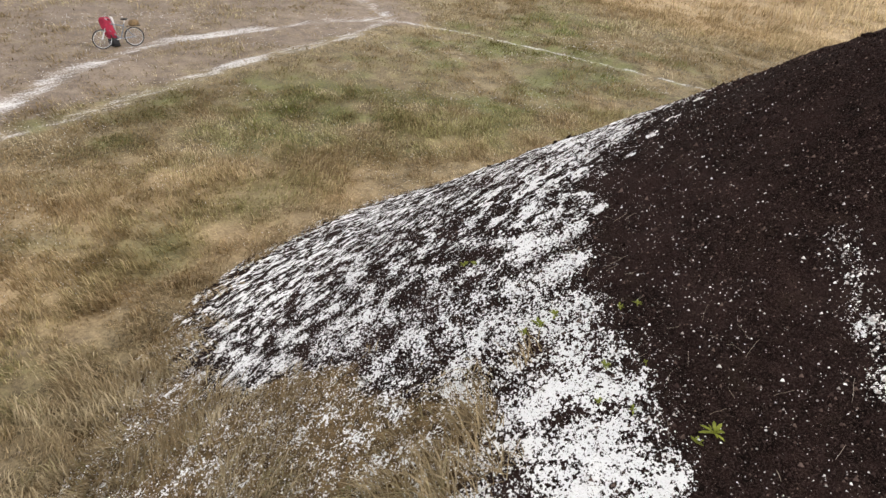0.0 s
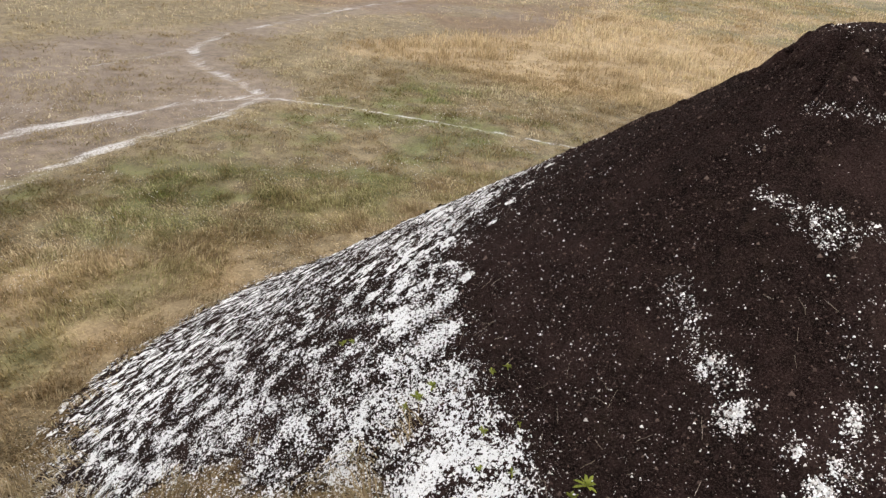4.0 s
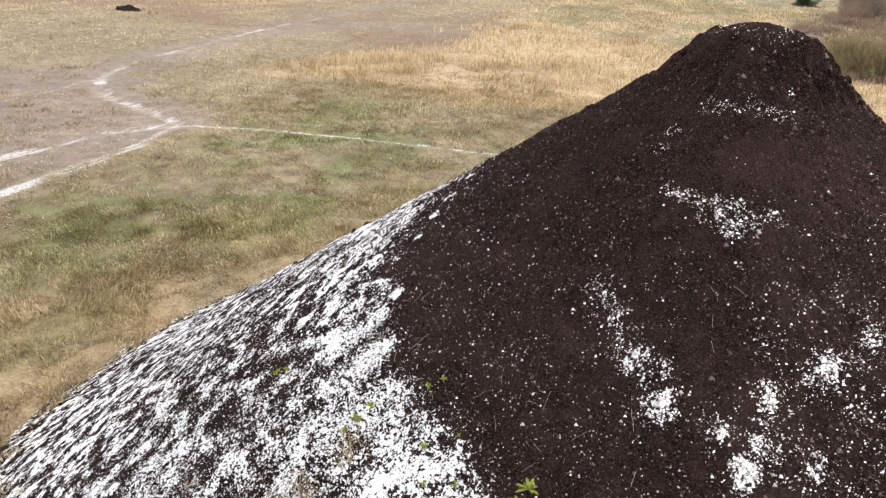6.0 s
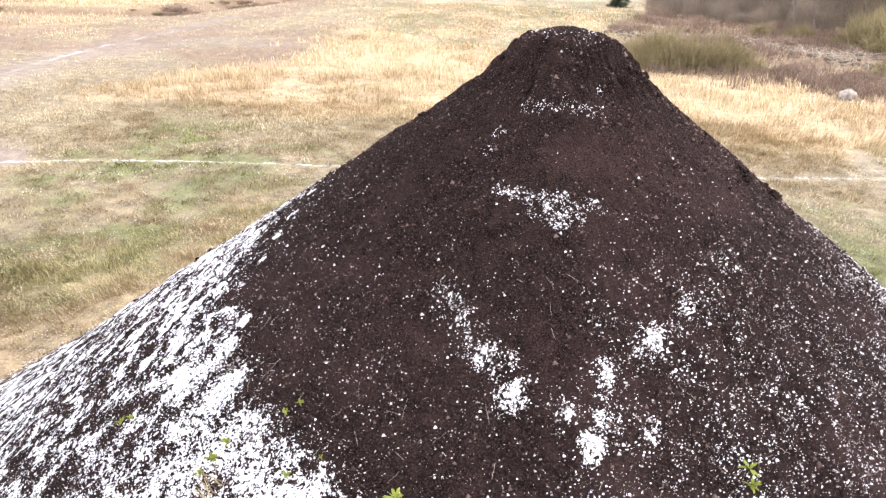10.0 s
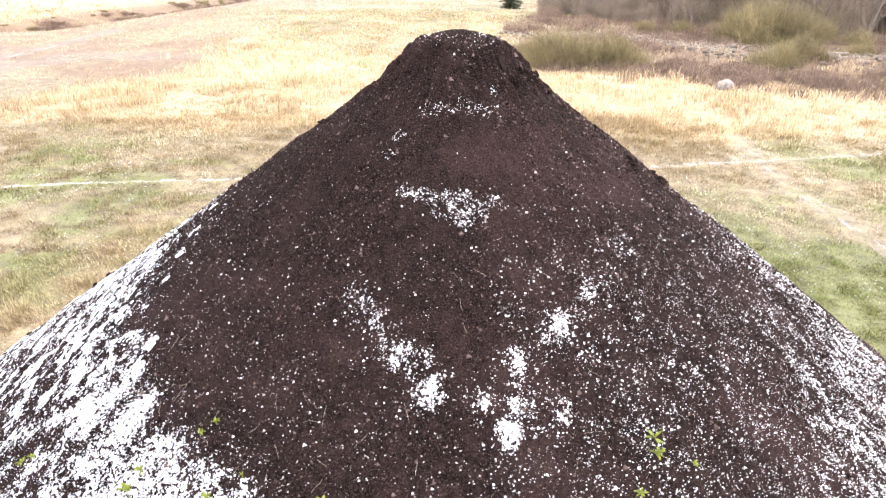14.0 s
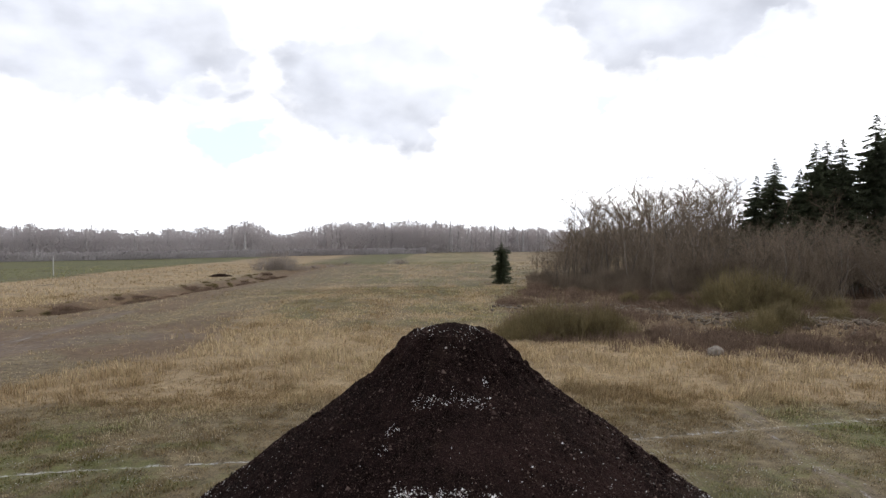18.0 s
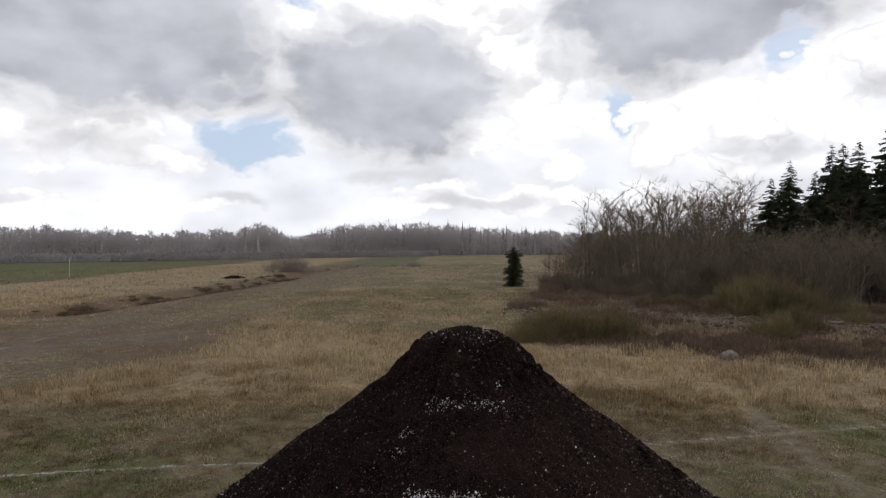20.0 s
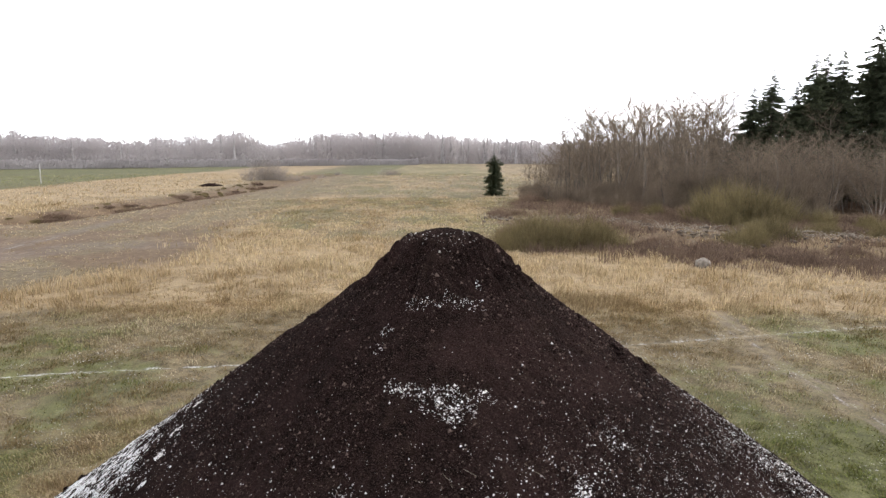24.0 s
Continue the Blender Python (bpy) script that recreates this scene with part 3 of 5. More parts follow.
def dirt_amount(x, y):
    d = smooth(-17.9, -19.2, x + 0.12 * np.clip(y - 3, 0, 14) + 0.7 * (fbm(x, y, 2, 95) - 0.5)) * smooth(-40, -34, x) * smooth(26, 22, y + 0.35 * (x + 21))
    d = np.maximum(d, 0.85 * smooth(4.5, 1.5, near_line(x, y, [(-27, 20), (-33, 31), (-35, 46), (-31, 56), (-24, 57)])))
    d = np.maximum(d, 0.55 * smooth(5, 1, near_line(x, y, [(-26, 41), (-36, 55), (-50, 78)])) * smooth(0.4, 0.6, fbm(x / 5, y / 5, 3, 147)))
    d = np.maximum(d, 0.5 * smooth(1.2, 0.3, near_line(x, y, RUT_B)))
    d = np.maximum(d, 0.4 * smooth(1.0, 0.3, np.hypot(x + 9.9, y - 2.2) / 1.2) + 0.4 * smooth(1.0, 0.3, np.hypot(x + 7.9, y - 1.4)))
    d = np.maximum(d, 0.9 * smooth(2.2, 0.5, near_line(x, y, RUT_C[5:])))
    d = d * (1 - 0.2 * smooth(30, 40, y))
    return d * (0.6 + 0.5 * fbm(x / 2.2, y / 2.2, 3, 97))


def brown_amount(x, y):
    b = smooth(13, 3, near_line(x, y, DITCH)) * (0.45 + 0.8 * fbm(x / 3, y / 6, 3, 139))
    a = x / np.maximum(y, 1) + 0.10 * (fbm(x / 6, y / 6, 2, 133) - 0.5)
    front = y + 0.5 * (x - 18) * smooth(62, 50, y) + 7 * (fbm(x / 4, y / 4, 2, 135) - 0.5)
    bank = smooth(45, 54, front) * smooth(0.05, 0.16, a) * smooth(150, 100, y) * (0.30 + 0.9 * fbm(x / 3.5, y / 2.5, 3, 137))
    fallow = 0.95 * smooth(-16, -24, x + 0.12 * (y - 60)) * smooth(40, 50, y) * smooth(96, 66, y + 0.3 * (x + 40) + 30 * (fbm(x / 11, y / 11, 3, 145) - 0.5)) * smooth(0.30, 0.56, fbm(x / 6, y / 9, 4, 141))
    strip = 0.75 * smooth(5, 1.5, near_line(x, y, [(-36, 80), (-40, 110), (-41, 147), (-40, 200)])) + 0.6 * smooth(5, 1, near_line(x, y, [(-60, 74), (-49, 80), (-46, 110), (-46, 140)])) * fbm(x / 2, y / 3, 2, 143)
    return np.maximum(np.maximum(b, bank), np.maximum(fallow, strip))


def hail_amount(x, y):
    broken = 0.62 + 0.5 * fbm(x * 2.1, y * 2.1, 3, 99)
    soft = 0.50 + 0.75 * fbm(x * 0.6, y * 0.6, 3, 101)
    h = (0.92 - 0.16 * smooth(0, 8, x)) * smooth(0.20, 0.04, near_line(x, y, RUT_A)) * broken
    h = np.maximum(h, (0.66 + 0.12 * smooth(28, 25, y)) * smooth(0.28, 0.06, near_line(x, y, RUT_B)) * broken * 0.8)
    h = np.maximum(h, 0.74 * smooth(0.85, 0.12, near_line(x, y, RUT_C)) * soft * smooth(90, 50, y) * (1 - 0.12 * smooth(15, 20, y)))
    h = np.maximum(h, 0.74 * smooth(0.65, 0.08, near_line(x, y, RUT_D)) * soft * (1 - 0.1 * smooth(14, 20, y)))
    h = np.maximum(h, 0.5 * smooth(0.55, 0.10, near_line(x, y, RUT_E)) * soft)
    h = np.maximum(h, 0.42 * smooth(1.2, 0.2, near_line(x, y, RUT_A)) * soft * smooth(4, 10, x))
    h = np.maximum(h, 0.30 * dirt_amount(x, y) * smooth(34, 25, y))
    h = np.maximum(h, 0.38 * smooth(3.5, 0, np.hypot((x - 12) / 1.8, y - 29)))
    h = np.maximum(h, 0.30 * smooth(0.35, 0.75, fbm(x / 2.5, y / 2.5, 3, 103)) * smooth(34, 24, y))
    h = np.maximum(h, 0.14 * smooth(2.2, 0.0, polar(x, y)[0] - 9.6) * smooth(-95, -50, polar(x, y)[1]) * smooth(-10, -45, polar(x, y)[1]))
    return h


def ground():
    nu = 500
    s = np.linspace(-1, 1, nu)
    xs = -4 + 55 * s + 2900 * np.sign(s) * np.abs(s) ** 13
    t = np.linspace(0, 1, nu)
    ys = -14 + 100 * t + 3000 * t**11
    ys = np.r_[[-600, -250, -100, -45, -24], ys]
    x, y = [a.ravel() for a in np.meshgrid(xs, ys, indexing="ij")]
    r, _ = polar(x, y)
    z = ground_z(x, y) - 0.4 * smooth(9.2, 8.0, r)
    ob = fast_mesh("ground", np.stack([x, y, z], -1), grid_tris(len(xs), len(ys)), turf,
                   {"green": green_amount(x, y), "straw": straw_amount(x, y), "dirt": dirt_amount(x, y), "brown": brown_amount(x, y), "hail": hail_amount(x, y)})
    ob.data.shade_smooth()
    tagged(ob, "dry spring meadow with straw, green patches and wheel tracks", "ground", kind="structure")


ground()


# ---------------------------------------------------------------- the cone of peat
def peat_pile():
    nth = 900
    rs = np.r_[np.linspace(0.01, 1.4, 80), np.linspace(1.42, 6.2, 170), np.linspace(6.25, 10.8, 50)]
    th = np.linspace(0, 2 * np.pi, nth, endpoint=False)
    T, Rr = np.meshgrid(th, rs, indexing="ij")
    x, y = (AXIS_X + Rr * np.sin(T)).ravel(), (AXIS_Y - Rr * np.cos(T)).ravel()
    z = pile_z(x, y)
    skirt = grass_skirt(x, y)
    apron, rest = hail_cover(x, y)
    cover = np.maximum(apron * (1 - 0.34 * skirt), np.maximum(0.62 * rest, 0.92 * smooth(0.54, 1.0, rest + 0.5 * (fbm(x * 9, y * 9, 2, 77) - 0.5))))
    root = new("peat_pile")
    root.location = (AXIS_X, AXIS_Y, 0)
    ob = fast_mesh("mound", np.stack([x - AXIS_X, y - AXIS_Y, z], -1), grid_tris(nth, len(rs), wrap=True)[:, ::-1], soil, {"cover": cover, "skirt": skirt, "arc": (np.radians(polar(x, y)[1]) + 0.87) * polar(x, y)[0], "down": 0.9 * polar(x, y)[0], "near": smooth(-72, -40, polar(x, y)[1])})
    ob.data.shade_smooth()
    under(ob, root)
    tagged(root, "conical heap of dark peat soil dusted with white hail", "soil pile")
    return root


pile = peat_pile()


# ---------------------------------------------------------------- blades, pellets and clods
def rng(seed):
    return np.random.default_rng(seed)


def blades(name, x, y, z, height, width, out, tip, green, old, warm, seed, label):
    """Curved blades, one island of three triangles each."""
    g, n = rng(seed), len(x)
    turn = tip + np.pi / 2 + g.normal(0, 0.6, n)
    cx, cy = np.cos(turn) * width / 2, np.sin(turn) * width / 2
    up = np.sqrt(np.maximum(height**2 - out**2, (0.2 * height) ** 2))
    ox, oy = np.cos(tip) * out, np.sin(tip) * out
    v = np.empty((n, 5, 3))
    v[:, 0] = np.stack([x - cx, y - cy, z - 0.02], -1)
    v[:, 1] = np.stack([x + cx, y + cy, z - 0.02], -1)
    v[:, 2] = np.stack([x - cx * 0.7 + ox * 0.4, y - cy * 0.7 + oy * 0.4, z + up * 0.72], -1)
    v[:, 3] = np.stack([x + cx * 0.7 + ox * 0.4, y + cy * 0.7 + oy * 0.4, z + up * 0.72], -1)
    v[:, 4] = np.stack([x + ox, y + oy, z + up * 0.95], -1)
    base = (np.arange(n) * 5)[:, None, None]
    tris = (base + np.array([[0, 1, 3], [0, 3, 2], [2, 3, 4]])[None]).reshape(-1, 3)
    ob = fast_mesh(name, v.reshape(-1, 3), tris, blade, {"green": np.repeat(green, 5), "old": np.repeat(old, 5), "warm": np.repeat(warm, 5)})
    return tagged(ob, label, "grass", kind="stuff")


def bare_here(x, y):
    """How much of the sward is missing: tracks, ruts and bare patches."""
    ruts = np.minimum(np.minimum(near_line(x, y, RUT_A), near_line(x, y, RUT_B)), np.minimum(near_line(x, y, RUT_C), near_line(x, y, RUT_D)))
    road = near_line(x, y, RUT_C[5:])
    return np.clip(0.95 * dirt_amount(x, y) + 0.95 * smooth(0.60, 0.22, ruts) + 1.0 * smooth(1.5, 0.6, road), 0, 1)


def sward(x, y, g):
    r, _ = polar(x, y)
    return ((r > 9.8) | (grass_skirt(x, y) > 0.12 + 0.8 * g.uniform(0, 1, len(x)))) & (g.uniform(0, 1, len(x)) > bare_here(x, y))


def tuft_field(name, n, near, far, power, az0, az1, per, tall, tall_straw, wide, lean, seed, label, patchy=0.45, track=False):
    """Grass in tufts whose blades lie over together."""
    g = rng(seed)
    d, az = near + (far - near) * g.uniform(0, 1, n) ** power, np.radians(g.uniform(az0, az1, n))
    x, y = d * np.sin(az), d * np.cos(az)
    lump = fbm(x * 1.7, y * 1.7, 2, 111)
    keep = sward(x, y, g) & (lump + 0.16 * g.uniform(-1, 1, n) > np.where(d < 60, patchy, patchy - 0.12))
    if track:
        keep = (dirt_amount(x, y) > 0.25) & (fbm(x * 0.7, y * 0.7, 3, 171) > 0.55) & (hail_amount(x, y) < 0.45)
    keep &= (d < 40) | (g.uniform(0, 1, n) > 0.85 * brown_amount(x, y))
    x, y, d = x[keep], y[keep], d[keep]
    straw = np.clip(straw_amount(x, y), 0, 1)
    h = (tall * (0.45 + 1.1 * fbm(x / 1.4, y / 1.4, 2, 113)) * (0.6 + 0.9 * smooth(0.4, 0.7, fbm(x * 1.7, y * 1.7, 2, 111))) + tall_straw * straw * (0.15 + 1.5 * smooth(0.3, 0.75, fbm(x / 1.8, y / 2.5, 3, 117))))
    green = np.clip(green_amount(x, y) * 1.2 - 0.25 + g.normal(0, 0.22, len(x)), 0, 1) * (1 - 0.8 * straw)
    turn = 2 * np.pi * fbm(x / 2.0, y / 2.0, 2, 119) * 1.5 + g.normal(0, 0.5, len(x))
    patch = 0.50 * smooth(0.44, 0.66, fbm(x / 4, y / 7, 4, 153)) + 0.30 * smooth(0.45, 0.65, fbm(x * 1.3, y * 1.3, 2, 151)) * smooth(60, 25, d) + 0.42 * smooth(0.46, 0.60, fbm(x * 3.4, y * 3.4, 2, 159)) * smooth(48, 24, d)
    old = np.clip(1.2 * patch + 0.85 * g.uniform(0, 1, len(x)) ** 1.8 - 0.20, 0, 1) * smooth(-2, 14, d) * (1 - 0.30 * straw)
    old = np.clip(old + 0.36 * smooth(19, 11, polar(x, y)[0]) * smooth(9, 3, y) * (0.3 + 1.2 * fbm(x / 1.8, y / 1.8, 2, 155)), 0, 1)
    if track:
        old = np.clip(old + 0.45, 0, 1)
    n, k = len(x), per
    rep = lambda v: np.repeat(v, k)
    spread = 0.025 + 0.0042 * rep(d)
    bx, by = rep(x) + g.normal(0, 1, n * k) * spread, rep(y) + g.normal(0, 1, n * k) * spread
    height = rep(h) * g.uniform(0.5, 1.25, n * k)
    out = height * np.clip(lean * (1 - 0.38 * rep(straw)) * g.uniform(0.35, 1.25, n * k), 0, 0.97)
    tip = rep(turn) + g.normal(0, 0.55, n * k)
    return blades(name, bx, by, land_z(bx, by), height, wide + 0.00085 * rep(d), out, tip, np.clip(rep(green) + g.normal(0, 0.08, n * k), 0, 1), rep(old), rep(np.clip(straw * 1.4 + 0.8 * smooth(34, 46, y), 0, 1)), seed + 1, label)


def meadow():
    tuft_field("foot_grass", 9500, 3.0, 11.5, 0.8, -95, 20, 12, 0.22, 0.0, 0.009, 1.2, 61, "long matted dry grass at the foot of the heap", 0.40)
    tuft_field("near_grass", 46000, 4.0, 21, 0.66, -84, 42, 7, 0.10, 0.06, 0.0085, 1.45, 11, "matted dry meadow grass with some fresh green shoots", 0.33)
    tuft_field("meadow_grass", 56000, 14, 38, 0.75, -80, 42, 5, 0.105, 0.21, 0.007, 1.25, 21, "short dry meadow grass between the wheel tracks", 0.33)
    tuft_field("straw_grass", 48000, 28, 120, 1.35, -62, 42, 6, 0.13, 0.36, 0.003, 1.05, 31, "tall bleached straw standing in the meadow", 0.36)
    tuft_field("track_tussocks", 9000, 16, 46, 0.9, -84, -20, 9, 0.09, 0.0, 0.007, 1.3, 51, "brown grass tussocks between the wheel tracks", 0.5, True)
    tuft_field("far_grass", 17000, 100, 270, 1.1, -50, 20, 3, 0.20, 0.22, 0.003, 1.0, 41, "uneven dry grass of the far meadow", 0.42)



def hail():
    g = rng(21)
    n = 1500000
    d = g.uniform(0.0004, 1, n) ** 0.5 * 9.9
    th = g.uniform(-115, 110, n)
    x, y = AXIS_X + d * np.sin(np.radians(th)), AXIS_Y - d * np.cos(np.radians(th))
    near = np.hypot(x, y) < 9.5
    x, y = x[near], y[near]
    apron, rest = hail_cover(x, y)
    clump = smooth(0.46, 0.66, fbm(x * 12, y * 12, 2, 121)) * 1.8 + 0.12
    keep = g.uniform(0, 1, len(x)) < 0.37 * smooth(0.0, 0.32, rest) * (0.40 + 0.60 * clump) * (1 - smooth(0.2, 0.5, apron)) + 0.60 * smooth(0.26, 0.85, rest) * clump + (0.10 + 0.10 * smooth(0.2, 0.7, grass_skirt(x, y)) * smooth(0.4, 0.6, fbm(x * 1.5, y * 1.5, 2, 165))) * smooth(0.05, 0.4, apron)
    x, y, rest = x[keep], y[keep], rest[keep]
    n = len(x)
    size = np.clip(g.lognormal(math.log(0.0043), 0.55, n) * (1 + 0.6 * smooth(0.25, 0.6, rest)) * (1 - 0.22 * smooth(15, 50, polar(x, y)[1])), 0.003, 0.020)
    c = np.stack([x, y, land_z(x, y) + size * 0.3 + grass_skirt(x, y) * g.uniform(0, 0.10, n)], -1)
    unit = np.array([[1, 0, -0.25], [-0.5, 0.87, -0.25], [-0.5, -0.87, -0.25], [0, 0, 0.85]])
    v = c[:, None] + unit[None] * size[:, None, None] * g.uniform(0.7, 1.35, (n, 4, 1))
    tris = np.array([[0, 1, 3], [1, 2, 3], [2, 0, 3], [0, 2, 1]])
    ob = fast_mesh("hail_pellets", v.reshape(-1, 3), ((np.arange(n) * 4)[:, None, None] + tris[None]).reshape(-1, 3), hailstone)
    ob.data.shade_smooth()
    tagged(ob, "white hail pellets scattered over the dark soil", "hail", kind="stuff")
    grass_hail(g, unit, tris)


def grass_hail(g, unit, tris):
    """Hail caught in the matted grass, in loose drifts."""
    n = 70000
    d, az = 5 + 25 * g.uniform(0, 1, n) ** 0.8, np.radians(g.uniform(-84, 42, n))
    x, y = d * np.sin(az), d * np.cos(az)
    keep = (polar(x, y)[0] > 9.4) & (g.uniform(0, 1, n) < smooth(0.44, 0.66, fbm(x / 1.6, y / 1.6, 3, 105)) * (0.35 + 0.65 * smooth(0.35, 0.6, fbm(x * 3, y * 3, 2, 107))))
    x, y, d = x[keep], y[keep], d[keep]
    size = (0.0034 + 0.00030 * d) * g.uniform(0.6, 1.4, len(x))
    c = np.stack([x, y, land_z(x, y) + g.uniform(0.02, 0.085, len(x))], -1)
    v = c[:, None] + unit[None] * size[:, None, None] * g.uniform(0.7, 1.35, (len(x), 4, 1))
    ob = fast_mesh("hail_in_grass", v.reshape(-1, 3), ((np.arange(len(x)) * 4)[:, None, None] + tris[None]).reshape(-1, 3), hailstone)
    tagged(ob, "white hail pellets caught in the meadow grass", "hail", kind="stuff")


def clods():
    """Loose crumbs, many small and few large, gathered in runs down the slope."""
    g = rng(31)
    n = 170000
    d, th = 0.3 + 7.3 * g.uniform(0, 1, n) ** 0.72, g.uniform(-100, 105, n)
    x, y = AXIS_X + d * np.sin(np.radians(th)), AXIS_Y - d * np.cos(np.radians(th))
    runs = fbm(th * 0.16, d * 0.8, 3, 55)
    keep = (grass_skirt(x, y) < 0.5) & (np.hypot(x, y) < 9.5) & (g.uniform(0, 1, n) < 0.18 + 1.3 * smooth(0.40, 0.68, runs))
    x, y = x[keep], y[keep]
    n = len(x)
    size = np.clip(g.lognormal(math.log(0.0058), 0.55, n), 0.0035, 0.036)
    c = np.stack([x, y, land_z(x, y) + size * 0.35], -1)
    unit = np.array([[1, 0, -0.3], [-0.5, 0.87, -0.3], [-0.5, -0.87, -0.3], [0, 0, 0.85]])
    v = c[:, None] + unit[None] * size[:, None, None] * g.uniform(0.6, 1.4, (n, 4, 1))
    tris = np.array([[0, 1, 3], [1, 2, 3], [2, 0, 3], [0, 2, 1]])
    ob = fast_mesh("soil_crumbs", v.reshape(-1, 3), ((np.arange(n) * 4)[:, None, None] + tris[None]).reshape(-1, 3), crumbs)
    tagged(ob, "dark and pale crumbs of peat loose on the slope", "soil", kind="stuff")


meadow()
hail()
clods()


# ---------------------------------------------------------------- trees and shrubs
def sticks(segments, sides=3):
    """Tapered sticks from rows of start, end, radius at start and at end."""
    s = np.asarray(segments, float)
    a, b, ra, rb = s[:, 0:3], s[:, 3:6], s[:, 6], s[:, 7]
    w = b - a
    w /= np.linalg.norm(w, axis=1)[:, None] + 1e-9
    u = np.cross(w, np.where(np.abs(w[:, 2:3]) < 0.9, [[0, 0, 1.0]], [[1.0, 0, 0]]))
    u /= np.linalg.norm(u, axis=1)[:, None] + 1e-9
    p = np.cross(w, u)
    n = len(s)
    v = np.empty((n, 2 * sides, 3))
    for k in range(sides):
        o = u * math.cos(2 * math.pi * k / sides) + p * math.sin(2 * math.pi * k / sides)
        v[:, k], v[:, sides + k] = a + o * ra[:, None], b + o * rb[:, None]
    t = []
    for k in range(sides):
        k2 = (k + 1) % sides
        t += [[k, k2, sides + k2], [k, sides + k2, sides + k]]
    return v.reshape(-1, 3), ((np.arange(n) * 2 * sides)[:, None, None] + np.array(t)[None]).reshape(-1, 3)


def grow(g, start, way, length, radius, level, out, spread=0.5, kids=5, wander=0.15, up=0.12, fine=0.009):
    """Branches as chains of segments, into out[level]."""
    steps = 4 if level < 2 else 2
    p, w = np.array(start, float), np.array(way, float)
    pts = [p.copy()]
    for k in range(steps):
        w = w + g.normal(0, wander, 3) + [0, 0, up * 0.15]
        w /= np.linalg.norm(w)
        q = p + w * length / steps
        r0, r1 = radius * (1 - 0.8 * k / steps), radius * (1 - 0.8 * (k + 1) / steps)
        out.setdefault(level, []).append([*p, *q, max(r0, fine), max(r1, fine * 0.6)])
        p = q
        pts.append(p.copy())
    if level < 3:
        for k in range(kids if level else kids * 2):
            s = g.uniform(0.14 if level == 0 else 0.15, 1.0)
            i = min(int(s * steps), steps - 1)
            at = pts[i] + (pts[i + 1] - pts[i]) * (s * steps - i)
            a = g.uniform(0, 2 * np.pi)
            side = np.array([math.cos(a), math.sin(a), g.uniform(-0.05, 0.6)])
            nw = w * (1 - spread) + side * spread
            grow(g, at, nw / np.linalg.norm(nw), length * g.uniform(0.32, 0.55) * (1.15 - 0.5 * s if level == 0 else 1), radius * 0.42, level + 1, out, spread, kids, wander, up, fine)


def bare_tree(seed, height, lean=0.05, stems=1, kids=5, spread=0.5, fine=0.009):
    g = rng(seed)
    out = {}
    for k in range(stems):
        a = g.uniform(0, 6.28)
        s = lean if stems == 1 else g.uniform(0.1, 0.45)
        w = np.array([math.cos(a) * s, math.sin(a) * s, 1.0])
        grow(g, (0.3 * math.cos(a) * (stems > 1), 0.3 * math.sin(a) * (stems > 1), -0.2), w / np.linalg.norm(w), height * g.uniform(0.8, 1.05), height * 0.011 + 0.015, 0, out, spread, kids, fine=fine)
    root = new("bare_tree")
    v, t = sticks(out[0], 5)
    under(fast_mesh("trunk", v, t, bark), root)
    v, t = sticks(out[1] + out[2] + out.get(3, []))
    under(fast_mesh("crown", v, t, twig), root)
    return root


def shrub(seed, name, height, width, stems, mat, clumps=9, fan=0.18, thick=1.0):
    """A dense bush of thin rods that stand in uneven clumps."""
    g = rng(seed)
    seg = []
    at = [(width / 2 * math.sqrt(g.uniform(0, 0.8)), g.uniform(0, 6.28), g.uniform(0.5, 1.0)) for _ in range(clumps)]
    for k in range(stems):
        rad, a, tall = at[k % clumps]
        spread = width * 0.11
        x, y = rad * math.cos(a) + g.normal(0, spread), rad * math.sin(a) + g.normal(0, spread)
        p = np.array([x, y, -0.1])
        off = math.hypot(x, y) / width * 2
        h = height * tall * g.uniform(0.45, 1.05) * math.sqrt(max(0.15, 1 - 0.6 * off * off))
        w = np.array([x / width * 0.5 + g.normal(0, fan), y / width * 0.5 + g.normal(0, fan), 1.0])
        for j in range(3):
            q = p + w / np.linalg.norm(w) * h / 3
            seg.append([*p, *q, thick * (0.022 - 0.005 * j), thick * (0.017 - 0.005 * j)])
            if j:
                for _ in range(2):
                    o = w + g.normal(0, 0.5, 3)
                    seg.append([*p, *(p + o / np.linalg.norm(o) * h * g.uniform(0.15, 0.4)), 0.012, 0.006])
            p, w = q, w + g.normal(0, 0.16, 3) * [1, 1, 0.2]
    root = new(name)
    v, t = sticks(seg)
    under(fast_mesh("crown", v, t, mat), root)
    return root


